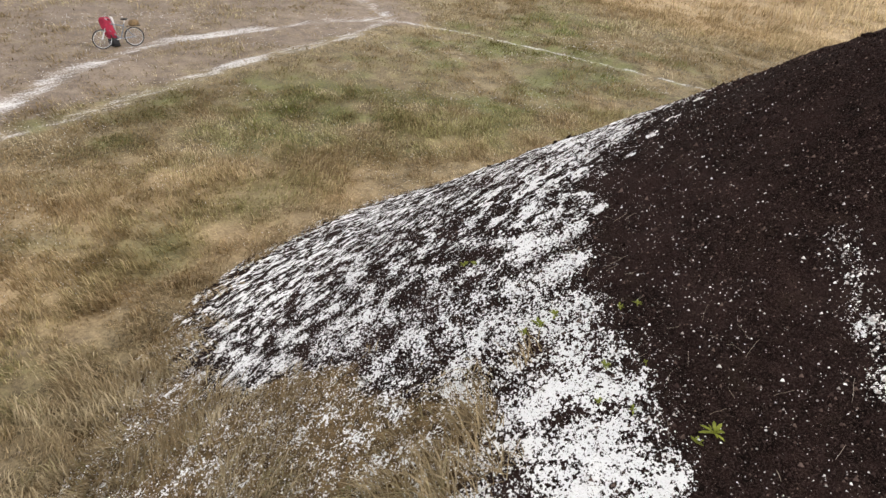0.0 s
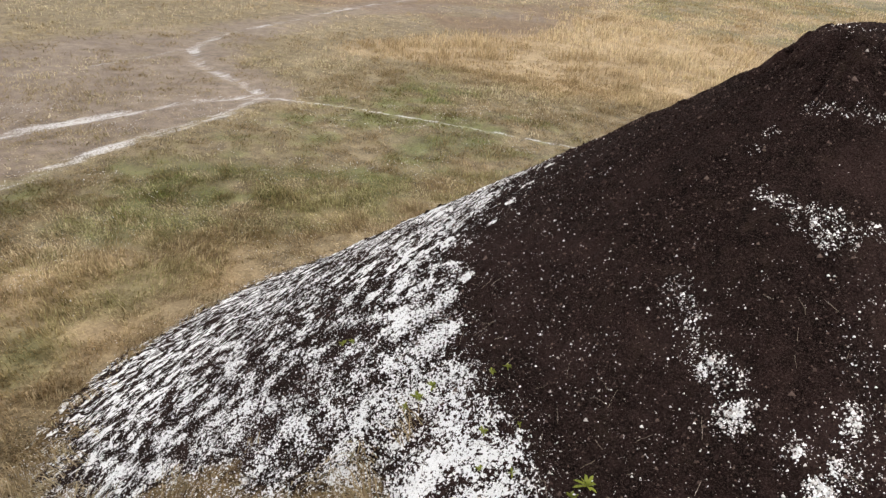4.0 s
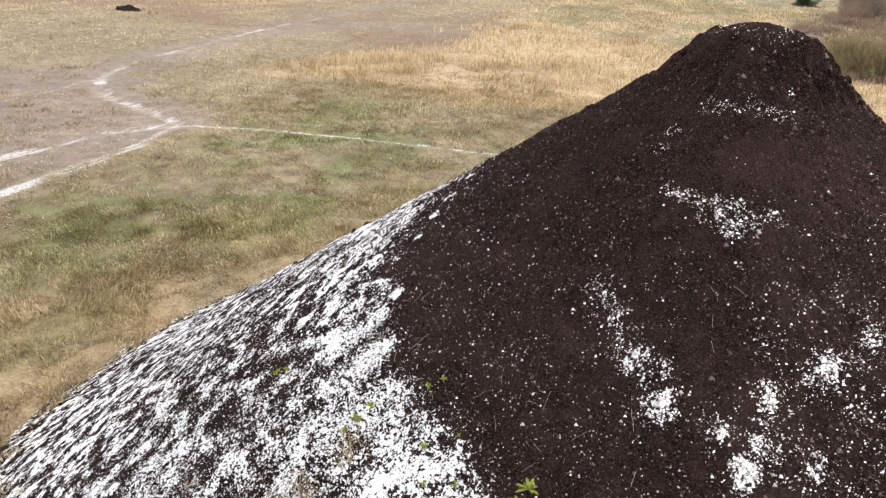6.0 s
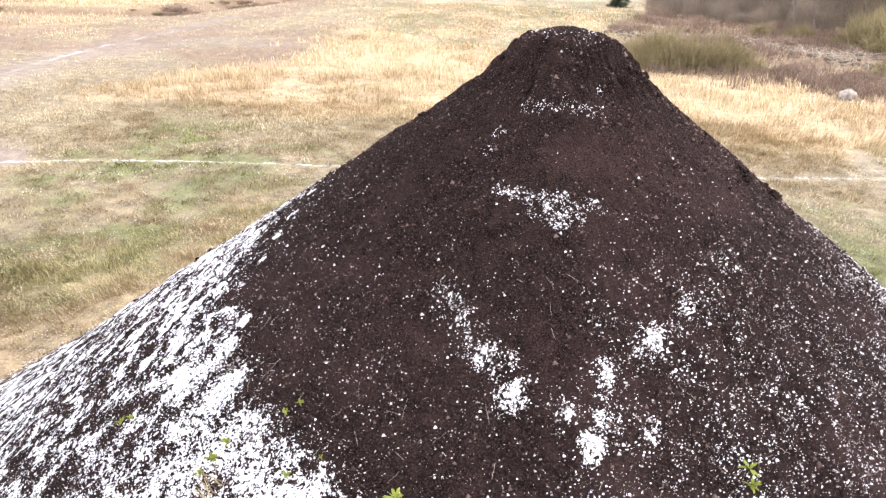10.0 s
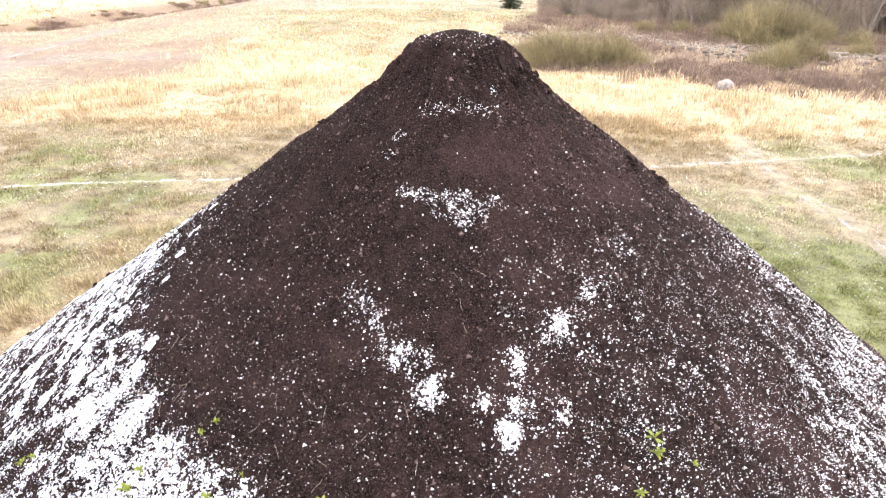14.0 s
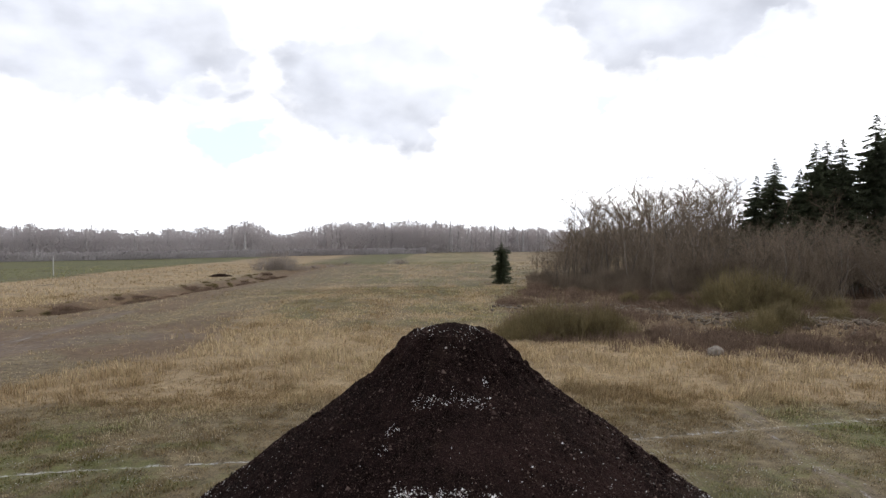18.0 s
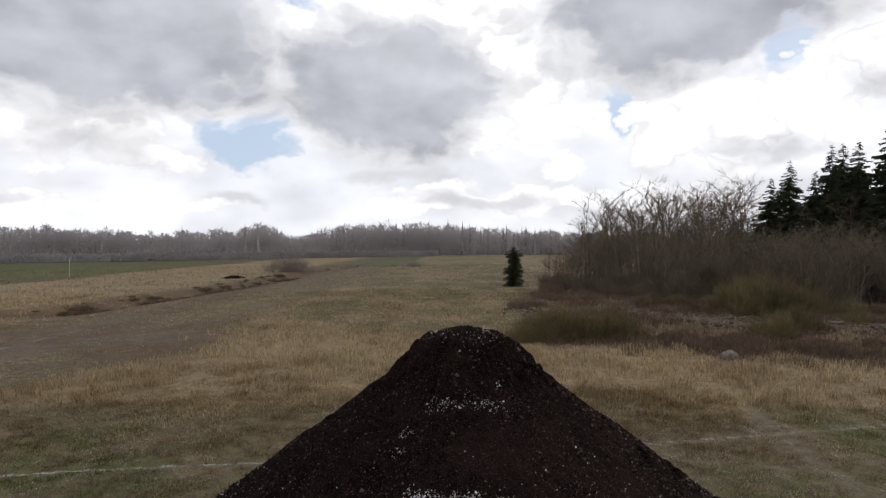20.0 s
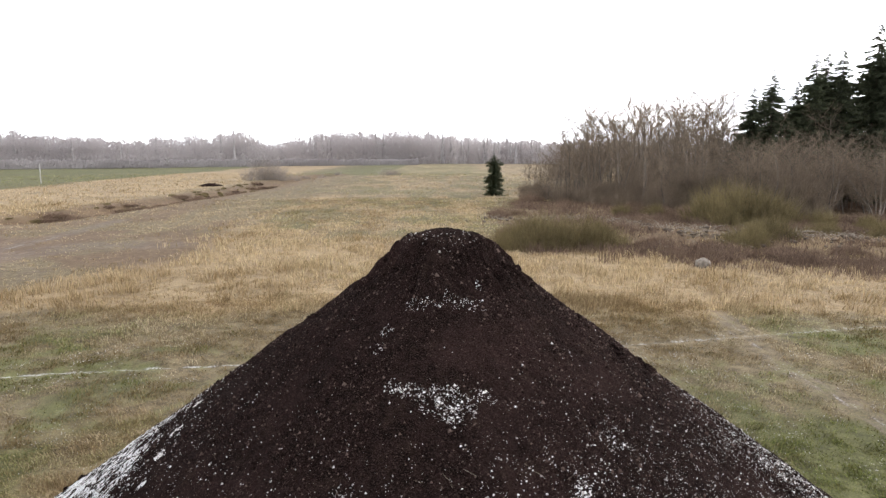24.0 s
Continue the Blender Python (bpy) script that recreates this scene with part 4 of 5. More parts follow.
def spruce(seed, height, width, column=False):
    """Whorls of drooping boughs, each a fringe of short hanging sprays."""
    g = rng(seed)
    root = new("spruce")
    trunk_v, trunk_t = sticks([[0, 0, -0.2, 0, 0, height * 0.5, height * 0.014, height * 0.008], [0, 0, height * 0.5, 0, 0, height, height * 0.008, 0.02]], 7)
    under(fast_mesh("trunk", trunk_v, trunk_t, bark), root)
    v, t = [], []
    unit = height / 24 if not column else 0.45
    z = height * 0.04
    while z < height * 0.99:
        f = z / height
        reach = width / 2 * ((1 - f) ** 0.85 if not column else 0.95 - 0.42 * f + 0.16 * math.sin(f * 17) - 0.9 * max(0, f - 0.86) * 4) * g.uniform(0.8, 1.15)
        for k in range(11 if f < 0.8 else 7):
            a, L = g.uniform(0, 6.28), max(0.10 * unit, reach * g.uniform(0.55, 1.12))
            c, s = math.cos(a), math.sin(a)
            drop, z0 = g.uniform(0.25, 0.60), z + g.normal(0, 0.25) * unit
            fine = unit * min(1.0, 0.30 + 2.6 * (1 - f))
            count = max(3, int(L / (0.17 * unit)))
            for j in range(count):
                m = (j + g.uniform(0.2, 1)) / count
                bx, by, bz = c * L * m, s * L * m, z0 - drop * L * m + 0.55 * drop * L * m**2.4
                for q in range(3):
                    side = (q - 1) * g.uniform(0.25, 0.62) * fine * (1.25 - 0.75 * m)
                    length, w = g.uniform(0.4, 0.9) * fine, g.uniform(0.09, 0.18) * fine
                    ex, ey, ez = bx + c * length * 0.55 - s * side, by + s * length * 0.55 + c * side, bz - length * g.uniform(0.15, 0.75)
                    i = len(v)
                    v += [(bx - s * w, by + c * w, bz), (bx + s * w, by - c * w, bz - 0.05 * unit), (ex, ey, ez), (ex + c * w, ey + s * w, ez + w)]
                    t += [(i, i + 1, i + 2), (i, i + 2, i + 3)]
        z += (0.030 * height if not column else 0.028 * height) * g.uniform(0.7, 1.3) * (1.1 - 0.5 * f)
    under(fast_mesh("crown", v, t, needles), root)
    return root


def put(ob, x, y, turn=0.0, scale=1.0, squash=1.0):
    c = copy_thing(ob, pose(x, y, float(land_z(x, y)), 0, 0, turn))
    c.scale = (scale, scale, scale * squash)
    return c


def remove_thing(ob):
    for o in (*ob.children_recursive, ob):
        bpy.data.objects.remove(o)


RUBBLE = [(6, 80), (17.5, 81), (21.5, 74), (24, 66), (25, 60), (31.6, 60.7), (36, 58), (42, 55)]      # stones of the rough bank


def woods():
    g = rng(41)
    alders = [bare_tree(100 + k, 10.0, stems=1 + 3 * (k % 2), kids=6 - (k % 2), spread=0.58) for k in range(4)]
    birches = [bare_tree(200 + k, 14.0, kids=5, spread=0.54, fine=0.009) for k in range(4)]
    for a in alders:
        tagged(a, "bare grey-brown alder with thin crowded twigs", "tree", "bare trees of the thicket")
    for a in birches:
        tagged(a, "tall bare young birch with upright twigs", "tree", "bare trees of the thicket")
    rows = ((150, 176, 0.125, 0.24, 30, 0.62, 0.95), (112, 128, 0.15, 0.24, 16, 0.45, 0.85), (128, 158, 0.17, 0.44, 78, 1.10, 1.38), (108, 132, 0.22, 0.80, 64, 0.88, 1.18), (92, 108, 0.30, 0.85, 42, 0.62, 0.95), (80, 94, 0.44, 0.85, 46, 0.65, 1.0))
    for y0, y1, a0, a1, count, s0, s1 in rows:
        for k in range(count):
            y, a = g.uniform(y0, y1), a0 + (a1 - a0) * (k + g.uniform(0, 1)) / count
            tall = birches[g.integers(4)] if y > 105 and g.uniform() < 0.75 else alders[g.integers(4)]
            put(tall, a * y, y, g.uniform(0, 360), g.uniform(s0, s1) * float(np.interp(a, [0.12, 0.20, 0.30, 0.36, 0.5], [0.45, 0.90, 1.04, 1.10, 1.0])))
    for a in alders + birches:
        remove_thing(a)
    firs = [spruce(300 + k, 24.0, 16.0) for k in range(3)]
    for f in firs:
        tagged(f, "tall dark green spruce behind the bare thicket", "tree", "spruces at the edge of the wood")
    for x, y, top in ((54.5, 118, 19.8), (57.2, 116.8, 22.8), (61.2, 116, 20.8), (62.8, 113.8, 25.0), (64.8, 114, 25.2), (66.2, 112, 25.3), (70.5, 110, 29.0), (74, 112, 29.5), (68.5, 117, 22)):
        put(firs[g.integers(3)], x, y, g.uniform(0, 360), top / 24)
    for f in firs:
        remove_thing(f)
    lone = spruce(333, 8.1, 4.3, column=True)
    lone.location = (10.2, 129, float(land_z(10.2, 129)))
    tagged(lone, "lone bushy dark green spruce with a ragged top", "tree")


def shrubs():
    g = rng(51)
    olive = [shrub(400 + k, "willow_bush", 3.2, 5.0, 1000, willow, 14, 0.42) for k in range(3)]
    brown = [shrub(430 + k, "brown_bush", 1.9, 4.0, 420, weed, 10, 0.3) for k in range(3)]
    dark = [shrub(460 + k, "thicket_bush", 8.0, 7.0, 400, twig, 16, 0.30, 1.1) for k in range(4)]
    for o in olive:
        tagged(o, "olive-brown leafless willow bush", "bush", "willow bushes on the rough bank")
    for o in brown:
        tagged(o, "red-brown leafless bush with dry stems", "bush", "brown bushes on the rough bank")
    for o in dark:
        tagged(o, "dense grey-brown leafless bush", "bush", "bushes in front of the thicket")
    for x, y, s in ((5.6, 56, 0.7), (7.4, 56.5, 0.95), (9.6, 56.5, 1.05), (11.8, 56, 1.0), (13.8, 56.5, 0.8), (31.8, 77, 1.15), (34, 77, 1.65), (36.3, 76, 1.6), (38.6, 75, 1.15), (42, 73, 0.7), (26.5, 57, 0.75), (29.5, 58, 0.7), (46, 70, 0.6),
                    (24, 87, 0.55), (27.5, 86, 0.6), (37, 64, 0.6), (41, 60, 0.7), (48, 64, 0.8), (45, 58, 0.6), (52, 72, 0.65)):
        put(olive[g.integers(3)], x, y, g.uniform(0, 360), s, 1.25)
    for _ in range(120):
        y = g.uniform(54, 112)
        x = g.uniform(0.07 * y + 1.5, 0.72 * y)
        if near_line(np.array([x]), np.array([y]), RUBBLE)[0] < 3.0 or near_line(np.array([x]), np.array([y + 5.0]), RUBBLE)[0] < 3.5:
            continue
        put(brown[g.integers(3)], x, y, g.uniform(0, 360), g.uniform(0.55, 1.1), g.uniform(0.6, 1.1))
    for _ in range(34):
        x = g.uniform(17, 42)
        y = 50.5 - 0.5 * (x - 18) + g.uniform(0, 9)
        put(brown[g.integers(3)], x, y, g.uniform(0, 360), g.uniform(0.35, 0.75), g.uniform(0.5, 0.9))
    for k in range(130):
        a = 0.20 + 0.605 * (k + g.uniform(0, 1)) / 230
        front = np.interp(a, [0.18, 0.25, 0.40, 0.60, 0.80], [122, 106, 100, 86, 78])
        y = front - 7 + 36 * g.uniform(0, 1)
        tall = np.interp(a, [0.19, 0.25, 0.42, 0.56, 0.70, 0.85], [0.18, 0.60, 0.9, 1.2, 1.5, 1.55])
        put(dark[g.integers(4)], a * y, y, g.uniform(0, 360), tall ** 0.5 * g.uniform(0.5, 1.1), 1.3 * tall ** 0.5 * g.uniform(0.75, 1.15))
    for k in range(26):
        a, y = 0.125 + 0.11 * (k + g.uniform(0, 1)) / 26, g.uniform(108, 150)
        put(dark[g.integers(4)], a * y, y, g.uniform(0, 360), g.uniform(0.30, 0.55), g.uniform(0.7, 1.1))
    for x, y, s, q in ((-68, 76, 0.2, 0.35), (-62, 76, 0.2, 0.3),
                       (-49, 84, 0.16, 0.45), (-48.5, 94, 0.16, 0.4), (-46.5, 104, 0.2, 0.4), (-46, 118, 0.2, 0.4), (-45, 132, 0.24, 0.4)):
        put(dark[g.integers(4)], x, y, g.uniform(0, 360), s, q)
    for _ in range(44):
        y = g.uniform(74, 170)
        x = np.interp(y, [74, 79, 92, 115, 147, 200], [-62, -51.5, -51, -49, -46.5, -48]) + g.normal(0, 1.8)
        put(olive[g.integers(3)], x, y, g.uniform(0, 360), g.uniform(0.12, 0.30), g.uniform(0.5, 0.9))
    for _ in range(46):
        y = g.uniform(76, 175)
        x = np.interp(y, [74, 79, 92, 115, 147, 200], [-60, -49.5, -47.8, -45.5, -43, -45]) + g.normal(0, 1.6)
        put(brown[g.integers(3)], x, y, g.uniform(0, 360), g.uniform(0.45, 1.0), g.uniform(0.4, 0.8))
    airy = [shrub(480 + k, "grey_bush", 7.5, 7.0, 150, hazed_bush, 12, 0.34, 1.5) for k in range(2)]
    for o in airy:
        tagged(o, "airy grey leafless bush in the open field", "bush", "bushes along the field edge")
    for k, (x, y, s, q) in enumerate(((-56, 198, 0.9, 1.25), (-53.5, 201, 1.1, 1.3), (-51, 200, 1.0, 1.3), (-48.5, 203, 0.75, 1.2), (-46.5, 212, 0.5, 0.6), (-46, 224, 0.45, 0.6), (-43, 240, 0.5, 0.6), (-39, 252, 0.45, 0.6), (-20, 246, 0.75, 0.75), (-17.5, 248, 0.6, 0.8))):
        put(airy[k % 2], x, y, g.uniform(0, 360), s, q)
    for o in olive + brown + dark + airy:
        remove_thing(o)


def far_forest():
    """A deep belt of bare trees and firs along the skyline, haze painted into its colours."""
    g = rng(61)
    stems, twigs, fir, birch = [], [], [], []
    for _ in range(5200):
        deg = g.uniform(-96, 56)
        az = math.radians(deg)
        edge = 400 + 130 * smooth(-30, 8, deg) - 60 * smooth(-30, -60, deg)
        deep = g.uniform(0, 1) ** 1.2
        d = edge + 80 * deep
        x, y = d * math.sin(az), d * math.cos(az)
        crest = np.interp(deg, [-96, -34, -30, -25, -19, -17.5, -16, -14.6, -13, -12, -9, -5, -2, 3, 6, 9, 20, 56], [0.026, 0.027, 0.022, 0.019, 0.021, 0.030, 0.027, 0.014, 0.015, 0.025, 0.030, 0.033, 0.029, 0.025, 0.021, 0.018, 0.018, 0.018])
        h = (8.5 + crest * d * (0.8 + 0.4 * float(fbm(deg * 1.3, 0.5, 2, 5)))) * (1.15 - 0.45 * g.uniform(0, 1) ** 0.7) * (1.0 if g.uniform() > 0.10 else g.uniform(1.03, 1.12))
        if g.uniform() < 0.12:
            for j in range(8):
                f = 0.06 + 0.92 * j / 8
                fir.append([x, y, h * f - h * 0.06, x, y, h * f + h * 0.14, h * 0.11 * (1.08 - f), 0.03])
            continue
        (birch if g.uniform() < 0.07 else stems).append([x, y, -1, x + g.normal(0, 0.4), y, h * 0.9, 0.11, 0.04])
        m = 95
        f, a = g.uniform(0.02, 0.94, m), g.uniform(0, 6.28, m)
        o = h * 0.21 * np.sqrt(np.maximum(0.05, np.sin(np.pi * np.minimum(0.98, f * 0.9 + 0.12)))) * np.sqrt(g.uniform(0, 1, m))
        twigs.append(np.stack([x + np.cos(a) * o, y + np.sin(a) * o, h * f * 0.92, a, np.full(m, h * 0.10), np.full(m, 0.30)], -1))
    m = 42000   # low brush at the wood's foot
    deg = g.uniform(-96, 56, m)
    d = 396 + 130 * smooth(-30, 8, deg) - 60 * smooth(-30, -60, deg) + g.uniform(-3, 34, m)
    twigs.append(np.stack([d * np.sin(np.radians(deg)), d * np.cos(np.radians(deg)), 6.5 * g.uniform(0, 1, m) ** 1.6 - 0.4, g.uniform(0, 6.28, m), np.full(m, 2.0), np.full(m, 0.40)], -1))
    m = 30000   # a dark hedge along the far side of the crop
    deg = -96 + 94 * g.uniform(0, 1, m)
    d = 372 + 110 * smooth(-30, 8, deg) - 56 * smooth(-30, -60, deg) + g.uniform(0, 8, m)
    hx, hy, hz = d * np.sin(np.radians(deg)), d * np.cos(np.radians(deg)), 3.6 * g.uniform(0, 1, m) ** 1.3 * (0.6 + 0.6 * fbm(deg * 2.0, 0 * deg + 3.5, 3, 7))
    turn, long = -np.radians(deg) + g.normal(0, 0.3, m), g.uniform(0.7, 1.8, m)
    base = np.stack([hx, hy, hz], -1)
    wide = np.stack([np.cos(turn), np.sin(turn), 0 * turn], -1) * 0.45
    hedge = np.stack([base - wide, base + wide, base + np.stack([0.4 * np.cos(turn + 1.2) * long, 0.4 * np.sin(turn + 1.2) * long, long], -1)], 1).reshape(-1, 3)
    root = new("far_forest")
    under(fast_mesh("hedge", hedge, np.arange(len(hedge)).reshape(-1, 3), hazed_hedge), root)
    q = np.concatenate(twigs)
    long = q[:, 4] * g.uniform(0.5, 1.4, len(q))
    side, rise = -np.arctan2(q[:, 0], q[:, 1]) + g.normal(0, 0.3, len(q)), g.uniform(0.5, 1.0, len(q))
    low = np.stack([np.cos(side), np.sin(side), 0 * side], -1) * q[:, 5:6]
    tip = q[:, :3] + np.stack([np.cos(q[:, 3]) * 0.5, np.sin(q[:, 3]) * 0.5, rise], -1) * long[:, None]
    v = np.stack([q[:, :3] - low, q[:, :3] + low, tip], 1).reshape(-1, 3)
    under(fast_mesh("twigs", v, np.arange(len(v)).reshape(-1, 3), hazed_wood), root)
    for name, seg, mat, sides in (("stems", stems, hazed_wood, 3), ("firs", fir, hazed_fir, 5), ("birch_trunks", birch, far_birch, 3)):
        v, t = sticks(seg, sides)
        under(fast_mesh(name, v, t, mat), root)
    tagged(root, "distant mixed forest of bare birches and dark firs", "forest", kind="stuff")


woods()
shrubs()
far_forest()


# ---------------------------------------------------------------- dry weeds and stones of the rough bank
def weeds():
    g = rng(71)
    n = 120000
    y = 39 + 70 * g.uniform(0, 1, n) ** 1.5
    x = g.uniform(0.05, 0.74, n) * y
    keep = g.uniform(0, 1, n) < brown_amount(x, y) * (0.25 + 0.9 * smooth(0.35, 0.65, fbm(x / 3, y / 3, 2, 131))) * (0.05 + 0.95 * smooth(1.4, 3.6, near_line(x, y, RUBBLE)))
    x, y = x[keep], y[keep]
    n = len(x)
    z, h, a = land_z(x, y), g.uniform(0.18, 0.75, n) * (0.35 + 1.2 * fbm(x / 2, y / 2, 3, 161)), g.normal(0, 0.28, (2, n))
    seg = np.stack([x, y, z - 0.05, x + a[0] * h, y + a[1] * h, z + h, 0.012 + 0.0003 * y, 0.008 + 0 * y], -1)
    v, t = sticks(seg)
    tagged(fast_mesh("dry_weeds", v, t, weed), "red-brown dead weed stalks on the rough bank", "weeds", kind="stuff")


def lump_mesh(name, size, mat, seed, squash=0.7, rough=0.25, detail=3):
    bm = bmesh.new()
    bmesh.ops.create_icosphere(bm, subdivisions=detail, radius=1.0)
    for v in bm.verts:
        k = 1 + rough * (noise.noise(v.co * 1.6 + Vector((seed, 0, 0))) + 0.5 * noise.noise(v.co * 4 + Vector((0, seed, 0))))
        v.co = Vector((v.co.x * size * k, v.co.y * size * k * 0.85, v.co.z * size * squash * k))
    return part(name, bm, mat)


def set_down(ob, x, y, sink=0.0):
    ob.location = (x, y, float(land_z(x, y)) - sink)
    return ob


def stones():
    g = rng(81)
    tagged(set_down(lump_mesh("boulder", 0.60, pale_stone, 3.0, 0.72, 0.2), 18.6, 46.4, -0.22), "pale rounded boulder at the edge of the straw", "boulder")
    kinds = [lump_mesh("stone", 0.42, stone, 5.0 + k, 0.6, 0.4, 2) for k in range(4)]
    for k in kinds:
        tagged(k, "grey field stone lying in the rough bank", "stone", "stones of the rubble bank")
    line = RUBBLE
    for _ in range(290):
        i = g.integers(len(line) - 1)
        s = g.uniform(0, 1)
        x = line[i][0] + (line[i + 1][0] - line[i][0]) * s + g.normal(0, 2.4)
        y = line[i][1] + (line[i + 1][1] - line[i][1]) * s + g.normal(0, 2.6)
        m = pose(x, y, float(land_z(x, y)) + 0.14, g.uniform(-20, 20), g.uniform(-20, 20), g.uniform(0, 360))
        c = copy_thing(kinds[g.integers(4)], m)
        c.scale = [0.30 + 0.60 * g.uniform(0, 1) ** 1.8] * 3
    for k in kinds:
        remove_thing(k)


def log(x, y, turn, length, radius):
    g = rng(int(x * 10))
    seg, p, w = [], np.array([0.0, 0, 0]), np.array([1.0, 0, 0])
    for k in range(6):
        q = p + (w + g.normal(0, 0.06, 3) * [1, 1, 0.3]) * length / 6
        seg.append([*p, *q, radius * (1 - 0.08 * k), radius * (1 - 0.08 * (k + 1))])
        p = q
    root = new("fallen_log")
    v, t = sticks(seg, 9)
    under(fast_mesh("stem", v, t, pale_wood), root)
    for row in ([length * 0.5, 0, 0, length * 0.55, 0.35, 0.55, radius * 0.35, radius * 0.2], [length * 0.75, 0, 0, length * 0.85, -0.3, 0.4, radius * 0.3, radius * 0.15]):
        v, t = sticks([row], 5)
        under(fast_mesh("snag", v, t, pale_wood), root)
    root.matrix_world = pose(x, y, float(land_z(x, y)) + radius * 0.8, 0, -3, turn)
    tagged(root, "bleached fallen log lying among dry weeds", "log", "fallen logs on the bank")


pale_wood = material("bleached_wood", grain((0.24, 0.20, 0.155), (0.44, 0.385, 0.315), 5.0), 0.85)
weeds()
stones()


def brush_sticks():
    g = rng(97)
    seg = []
    for _ in range(520):
        i, s = g.integers(len(RUBBLE) - 1), g.uniform(0, 1)
        x = RUBBLE[i][0] + (RUBBLE[i + 1][0] - RUBBLE[i][0]) * s + g.normal(0, 1.8)
        y = RUBBLE[i][1] + (RUBBLE[i + 1][1] - RUBBLE[i][1]) * s + g.normal(0, 2.2)
        a, L, z = g.uniform(0, 6.28), g.uniform(0.4, 1.6), float(land_z(x, y))
        seg.append([x, y, z + g.uniform(0.05, 0.3), x + L * math.cos(a), y + L * math.sin(a), z + g.uniform(0.1, 0.8), 0.035, 0.015])
    v, t = sticks(seg)
    tagged(fast_mesh("dead_sticks", v, t, pale_wood), "bleached dead sticks strewn over the rubble", "sticks", kind="stuff")


brush_sticks()
log(17.3, 55.0, 15, 2.6, 0.14)
log(32.0, 62.6, -20, 3.2, 0.16)
log(19.5, 72.0, 5, 3.0, 0.12)


# ---------------------------------------------------------------- lumps of peat that break the heap's outline
def clod_lumps():
    g = rng(95)
    spots = [(0.86, 60, 0.055), (0.88, 72, 0.07), (0.84, 80, 0.06), (0.92, 88, 0.075), (0.97, 94, 0.06), (0.80, 98, 0.05), (1.02, 82, 0.05), (0.74, 45, 0.045), (0.72, 20, 0.04), (0.70, -20, 0.035), (0.72, -50, 0.045), (0.74, -80, 0.05),
             (0.76, -95, 0.045), (2.08, 74, 0.085), (2.02, 77, 0.06), (2.38, 76, 0.05), (5.02, -97, 0.055), (5.12, -98, 0.07), (5.22, -96, 0.05), (5.70, -96, 0.06), (5.80, -97, 0.07), (6.4, -95, 0.05), (1.6, -82, 0.06), (0.86, 92, 0.06), (2.46, 84, 0.085), (2.40, 88, 0.06), (2.10, 78, 0.05), (1.55, -80, 0.055), (1.62, -84, 0.045), (2.02, 80, 0.045), (3.4, -82, 0.06), (5.2, -72, 0.07), (4.4, 80, 0.05)]
    OUTLINE = len(spots)
    for _ in range(46):
        r = 0.55 + 6.2 * g.uniform(0, 1) ** 1.3
        spots.append((r, g.uniform(-80, 85), g.uniform(0.018, 0.038)))
    for k, (r, th, size) in enumerate(spots):
        x, y = AXIS_X + r * math.sin(math.radians(th)), AXIS_Y - r * math.cos(math.radians(th))
        if grass_skirt(x, y) > 0.4:
            continue
        ob = lump_mesh("clod", size * (0.95 if k < OUTLINE else 0.6), soil, 30.0 + k, 0.62, 0.8, 3)
        ob.location = (x - AXIS_X, y - AXIS_Y, float(pile_z(x, y)) - size * 0.10)
        ob.rotation_euler = (0, 0, g.uniform(0, 6.28))
        under(ob, pile)


clod_lumps()


# ---------------------------------------------------------------- heaps and a post far across the fallow
def earth_heap(x, y, width, height, seed, label):
    root = new("earth_heap")
    root.location = (x, y, float(land_z(x, y)))
    for k, (dx, s) in enumerate(((-0.28, 0.75), (0.0, 1.0), (0.3, 0.65))):
        ob = lump_mesh("lump", width * 0.28 * s, soil, seed + k, height / width * 1.9, 0.5)
        ob.location = (dx * width, 0.1 * k, 0)
        under(ob, root)
    tagged(root, label, "soil pile")


earth_heap(-55.5, 160, 5.6, 1.3, 11.0, "low dark earth heap in the bleached fallow")
earth_heap(-52.3, 48.8, 2.6, 0.9, 14.0, "small dark heap of earth and roots beside the track")


def post(x, y, height):
    root = new("marker_post")
    v, t = sticks([[0, 0, -0.3, 0, 0, height, 0.12, 0.11]], 10)
    under(fast_mesh("pole", v, t, white_paint), root)
    v, t = sticks([[0, 0, height, 0, 0, height + 0.12, 0.14, 0.08]], 10)
    under(fast_mesh("cap", v, t, white_paint), root)
    root.location = (x, y, float(land_z(x, y)))
    tagged(root, "pale upright post at the edge of the green crop", "post")


white_paint = material("white_post_paint", grain((0.42, 0.41, 0.39), (0.55, 0.54, 0.52), 3.0), 0.7)
post(-104.5, 173.5, 5.0)


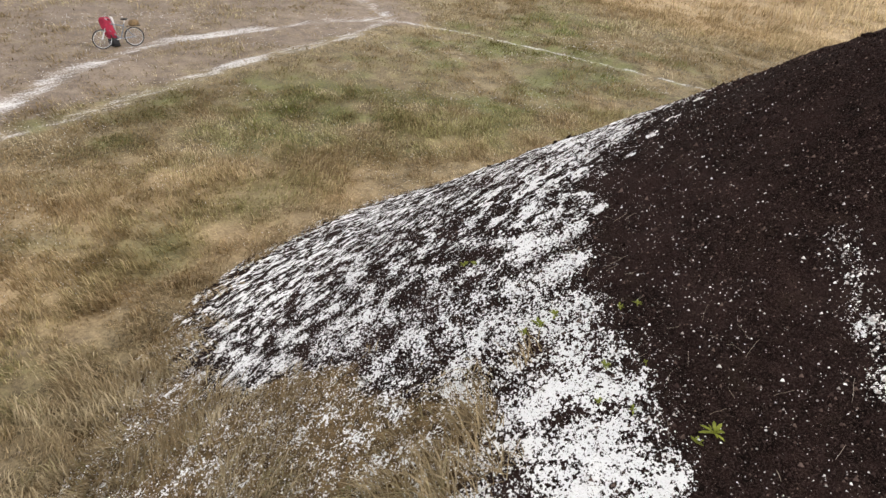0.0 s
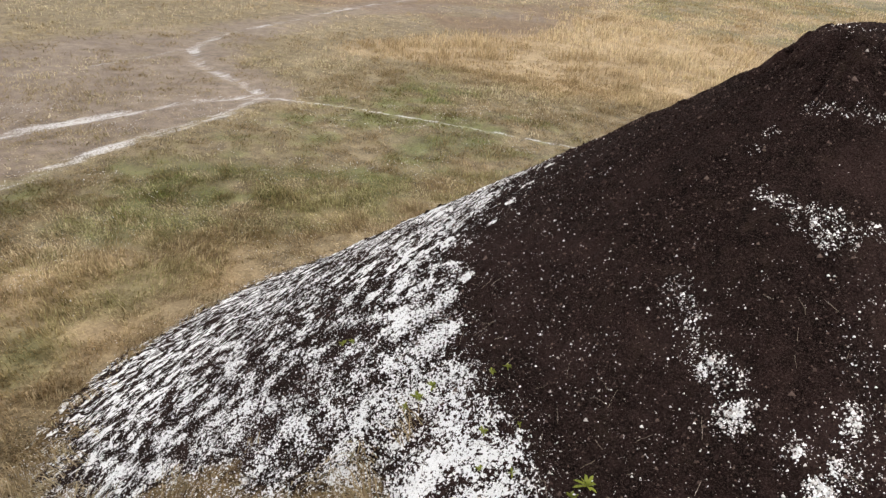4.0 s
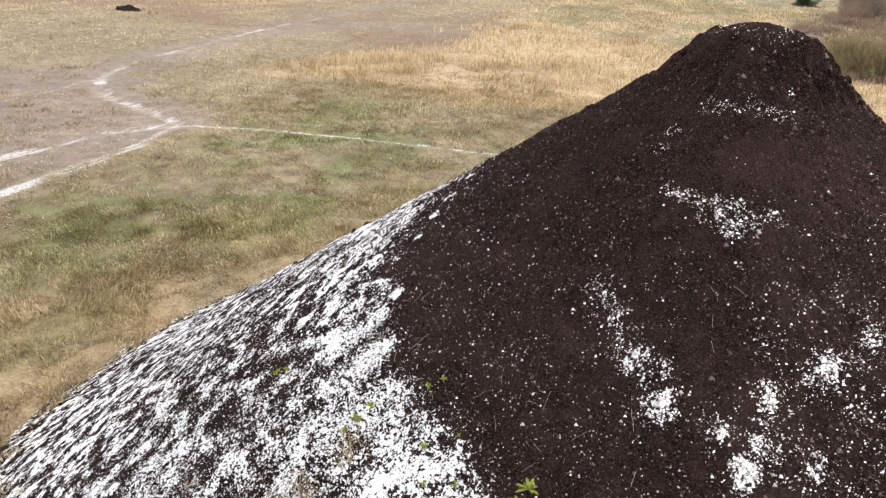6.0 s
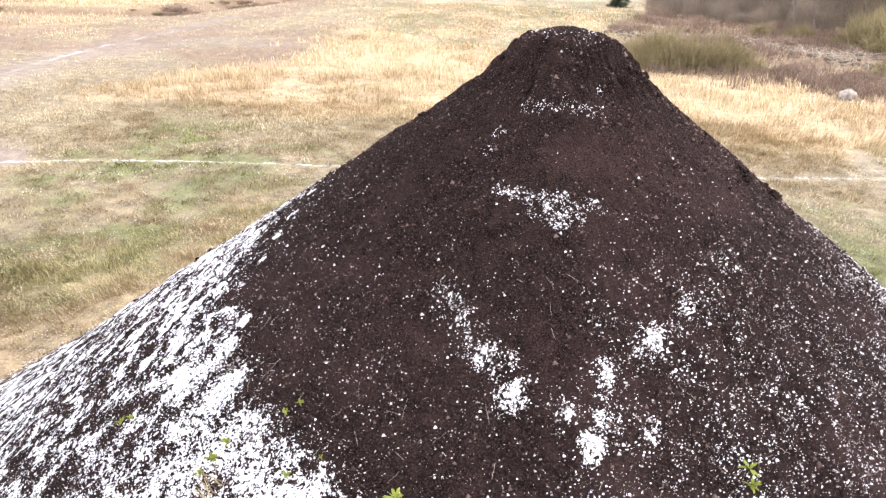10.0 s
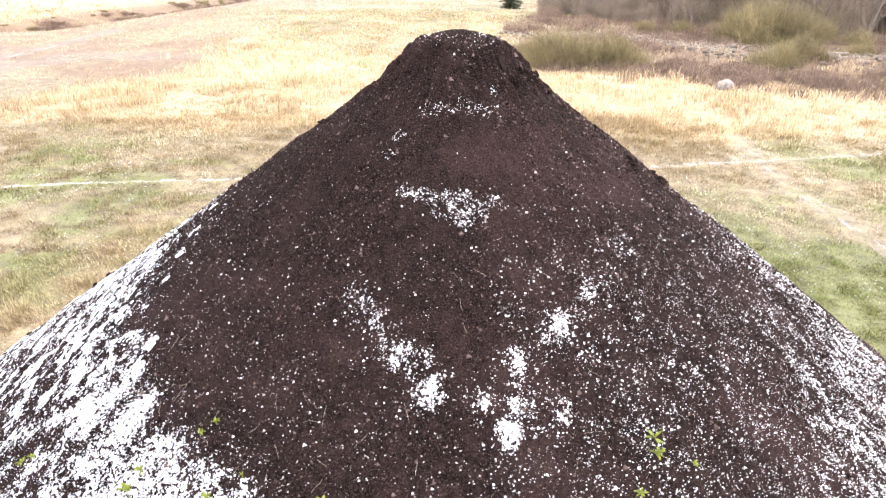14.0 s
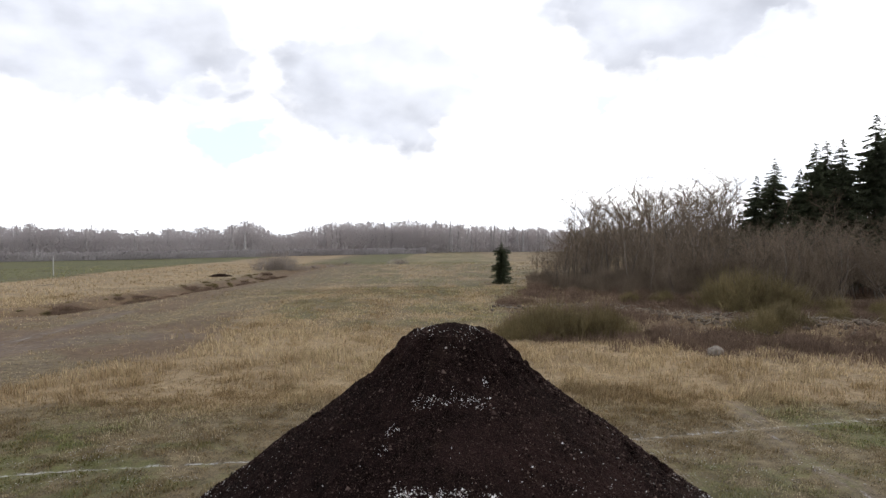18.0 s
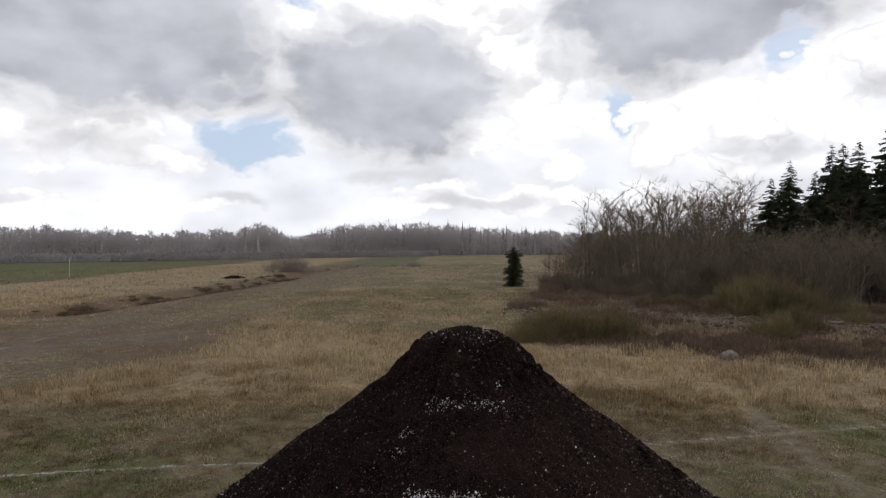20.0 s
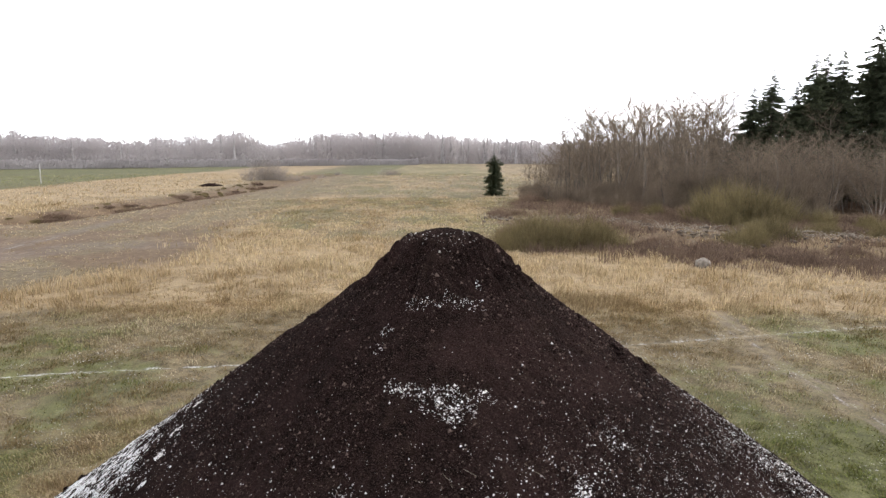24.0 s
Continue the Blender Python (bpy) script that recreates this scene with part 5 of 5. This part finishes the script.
# ---------------------------------------------------------------- green plants rooted in the peat
def plant(x, y, size, seed):
    g = rng(seed)
    root = new("weed_plant")
    for k in range(int(g.integers(15, 22))):
        a, tilt, L = k * 2.4 + g.uniform(-0.3, 0.3), g.uniform(0.25, 1.3), size * g.uniform(0.45, 1.05)
        c, s, w = math.cos(a), math.sin(a), L * 0.11
        pts = []
        for f, wide in ((0.0, 0.15), (0.35, 0.9), (0.7, 1.0), (1.0, 0.05)):
            out, up = L * f * math.cos(tilt) , L * f * math.sin(tilt) - 0.35 * L * f * f
            pts += [(c * out - s * w * wide, s * out + c * w * wide, up), (c * out, s * out, up - w * 0.25 * wide), (c * out + s * w * wide, s * out - c * w * wide, up)]
        faces = []
        for j in range(3):
            faces += [(3 * j, 3 * j + 1, 3 * j + 4, 3 * j + 3), (3 * j + 1, 3 * j + 2, 3 * j + 5, 3 * j + 4)]
        under(mesh_object("leaf", pts, faces, leaf, True), root)
    root.location = (x, y, float(land_z(x, y)))
    tagged(root, "small bright green weed rooted in the dark peat", "plant", "green weeds on the heap")


for k, (x, y, size) in enumerate(((-2.62, 4.19, 0.15), (-2.55, 4.3, 0.12), (-0.93, 3.79, 0.16), (-1.0, 3.7, 0.10), (-1.93, 4.49, 0.08), (-3.83, 4.81, 0.10), (-1.87, 3.96, 0.10), (-1.76, 3.71, 0.09), (1.68, 4.34, 0.14), (1.69, 4.24, 0.13),
                                  (2.0, 4.25, 0.09), (1.51, 3.99, 0.10), (-2.7, 4.1, 0.11), (-3.96, 4.82, 0.10), (-2.05, 4.43, 0.07), (-1.5, 3.75, 0.08), (-1.6, 4.05, 0.07))):
    plant(x, y, size * 0.8, 500 + k)


def fallen_straws():
    """Bent dry straws that lie about on the heap."""
    g = rng(83)
    seg = []
    for k in range(130):
        r, th = (g.uniform(3.7, 5.4), g.uniform(-50, -14)) if k < 70 else (g.uniform(2.6, 5.5), g.uniform(-14, 55))
        x, y, a, L = AXIS_X + r * math.sin(math.radians(th)), AXIS_Y - r * math.cos(math.radians(th)), g.uniform(0, 6.28), g.uniform(0.05, 0.16)
        for _ in range(3):
            x2, y2 = x + L / 3 * math.cos(a), y + L / 3 * math.sin(a)
            seg.append([x, y, float(land_z(x, y)) + 0.010, x2, y2, float(land_z(x2, y2)) + 0.016, 0.0017, 0.0012])
            x, y, a = x2, y2, a + g.normal(0, 0.16)
    v, t = sticks(seg)
    tagged(fast_mesh("dry_straws", v, t, pale_wood), "bent dry straws lying on the dark peat", "straw", kind="stuff")


fallen_straws()


# ---------------------------------------------------------------- the bicycle on the track
def tube(name, a, b, radius, mat, parent, label=""):
    v, t = sticks([[*a, *b, radius, radius]], 8)
    ob = under(fast_mesh(name, v, t, mat), parent)
    ob.data.shade_smooth()
    if label:
        ob["label"] = label
    return ob


def ring(name, radius, thick, mat, parent, centre):
    nu, nv = 36, 8
    u, w = np.meshgrid(np.linspace(0, 2 * np.pi, nu, endpoint=False), np.linspace(0, 2 * np.pi, nv + 1), indexing="ij")
    v = np.stack([(radius + thick * np.cos(w)) * np.cos(u), thick * np.sin(w), (radius + thick * np.cos(w)) * np.sin(u)], -1).reshape(-1, 3)
    ob = under(fast_mesh(name, v, grid_tris(nu, nv + 1, wrap=True), mat), parent)
    ob.location = centre
    return ob


def bicycle():
    black = material("bike_black", grain((0.012, 0.012, 0.012), (0.03, 0.03, 0.03), 30.0), 0.6)
    silver = material("bike_steel", grain((0.45, 0.46, 0.48), (0.62, 0.63, 0.65), 30.0), 0.35)
    blue = material("bike_frame_paint", grain((0.10, 0.13, 0.17), (0.18, 0.21, 0.25), 20.0), 0.35)
    red = material("red_fabric", grain((0.20, 0.010, 0.030), (0.34, 0.022, 0.055), 18.0), 0.8)
    cloth = material("pale_fabric", grain((0.32, 0.30, 0.30), (0.50, 0.47, 0.47), 18.0), 0.85)
    dark = material("dark_fabric", grain((0.012, 0.012, 0.014), (0.03, 0.03, 0.035), 18.0), 0.85)
    brown = material("brown_bag", grain((0.10, 0.065, 0.03), (0.18, 0.12, 0.06), 18.0), 0.8)
    root = new("bicycle")
    for x in (0.53, -0.53):
        hub = new("wheel")
        hub.parent, hub.location = root, (x, 0, 0.335)
        ring("tyre", 0.315, 0.021, black, hub, (0, 0, 0))
        ring("rim", 0.292, 0.010, silver, hub, (0, 0, 0))
        v, t = sticks([[0, 0.03 * (-1) ** k, 0, 0.29 * math.cos(k * math.pi / 9), 0, 0.29 * math.sin(k * math.pi / 9), 0.0022, 0.0022] for k in range(18)])
        under(fast_mesh("spoke_set", v, t, silver), hub)
        tube("hub", (0, -0.05, 0), (0, 0.05, 0), 0.022, silver, hub)
    crank, seat, head, head_low = (-0.08, 0, 0.30), (-0.26, 0, 0.80), (0.33, 0, 0.86), (0.37, 0, 0.72)
    for name, a, b in (("seat_tube", crank, seat), ("top_tube", (-0.23, 0, 0.73), head), ("down_tube", crank, head_low), ("head_tube", head_low, (0.32, 0, 0.92))):
        tube(name, a, b, 0.018, blue, root)
    for s in (-0.055, 0.055):
        tube("chain_stay", crank, (-0.53, s, 0.335), 0.010, blue, root)
        tube("seat_stay", (-0.23, 0, 0.73), (-0.53, s, 0.335), 0.009, blue, root)
        tube("fork_blade", head_low, (0.53, s, 0.335), 0.012, silver, root)
        tube("crank_arm", crank, (-0.08 + 0.16 * (1 if s > 0 else -1), s * 1.6, 0.30), 0.010, silver, root)
    tube("stem", (0.32, 0, 0.92), (0.35, 0, 1.0), 0.014, silver, root)
    tube("handlebar", (0.33, -0.30, 1.02), (0.33, 0.30, 1.02), 0.013, silver, root)
    for s in (-1, 1):
        tube("grip", (0.33, 0.22 * s, 1.02), (0.26, 0.33 * s, 1.03), 0.018, black, root)
    tube("seat_post", seat, (-0.29, 0, 0.92), 0.013, silver, root)
    sad = lump_mesh("saddle", 0.13, black, 2.0, 0.35, 0.1, 2)
    sad.location, sad.scale = (-0.29, 0, 0.95), (1.0, 0.6, 0.8)
    under(sad, root)
    tube("carrier", (-0.32, 0, 0.70), (-0.80, 0, 0.70), 0.012, black, root)
    bundle = lump_mesh("carrier_bag", 0.19, brown, 6.0, 0.6, 0.2, 3)
    bundle.location = (-0.58, 0, 0.80)
    under(bundle, root)
    g = rng(91)
    coat = ((1.04, 0.13, 0.10), (0.98, 0.17, 0.14), (0.80, 0.18, 0.14), (0.55, 0.18, 0.13), (0.34, 0.17, 0.12))

    def drape(name, rows, mat, x0, y0, slope):
        nu = 20
        v = []
        for j, (z, w, d) in enumerate(rows):
            for i in range(nu):
                a = 2 * math.pi * i / nu
                k = 1 + 0.14 * math.sin(5 * a + j) + 0.05 * g.normal()
                v.append((x0 - slope * (1.04 - z) + w * k * math.cos(a), y0 + d * k * math.sin(a), z))
        f = [(j * nu + i, j * nu + (i + 1) % nu, (j + 1) * nu + (i + 1) % nu, (j + 1) * nu + i) for j in range(len(rows) - 1) for i in range(nu)]
        f += [tuple(range(nu))[::-1], tuple(range((len(rows) - 1) * nu, len(rows) * nu))]
        return under(mesh_object(name, v, f, mat, True), root)
    drape("coat", coat, red, 0.34, -0.10, 0.22)["label"] = "red jacket hung over the handlebar"
    drape("scarf", ((1.04, 0.05, 0.08), (0.95, 0.055, 0.08), (0.78, 0.05, 0.07), (0.62, 0.04, 0.05)), cloth, 0.12, -0.08, 0.15)["label"] = "pale cloth hanging beside the jacket"
    drape("trouser_bag", ((0.36, 0.15, 0.11), (0.22, 0.16, 0.12), (0.05, 0.15, 0.12)), dark, 0.33, -0.11, 0.22)["label"] = "dark bag under the jacket"
    root.matrix_world = pose(-23.4, 10.45, float(land_z(-23.4, 10.45)) - 0.01, 4, 0, 257) @ Matrix.Scale(0.97, 4)
    tagged(root, "bicycle with a red jacket hung on it on the track", "bicycle")


bicycle()
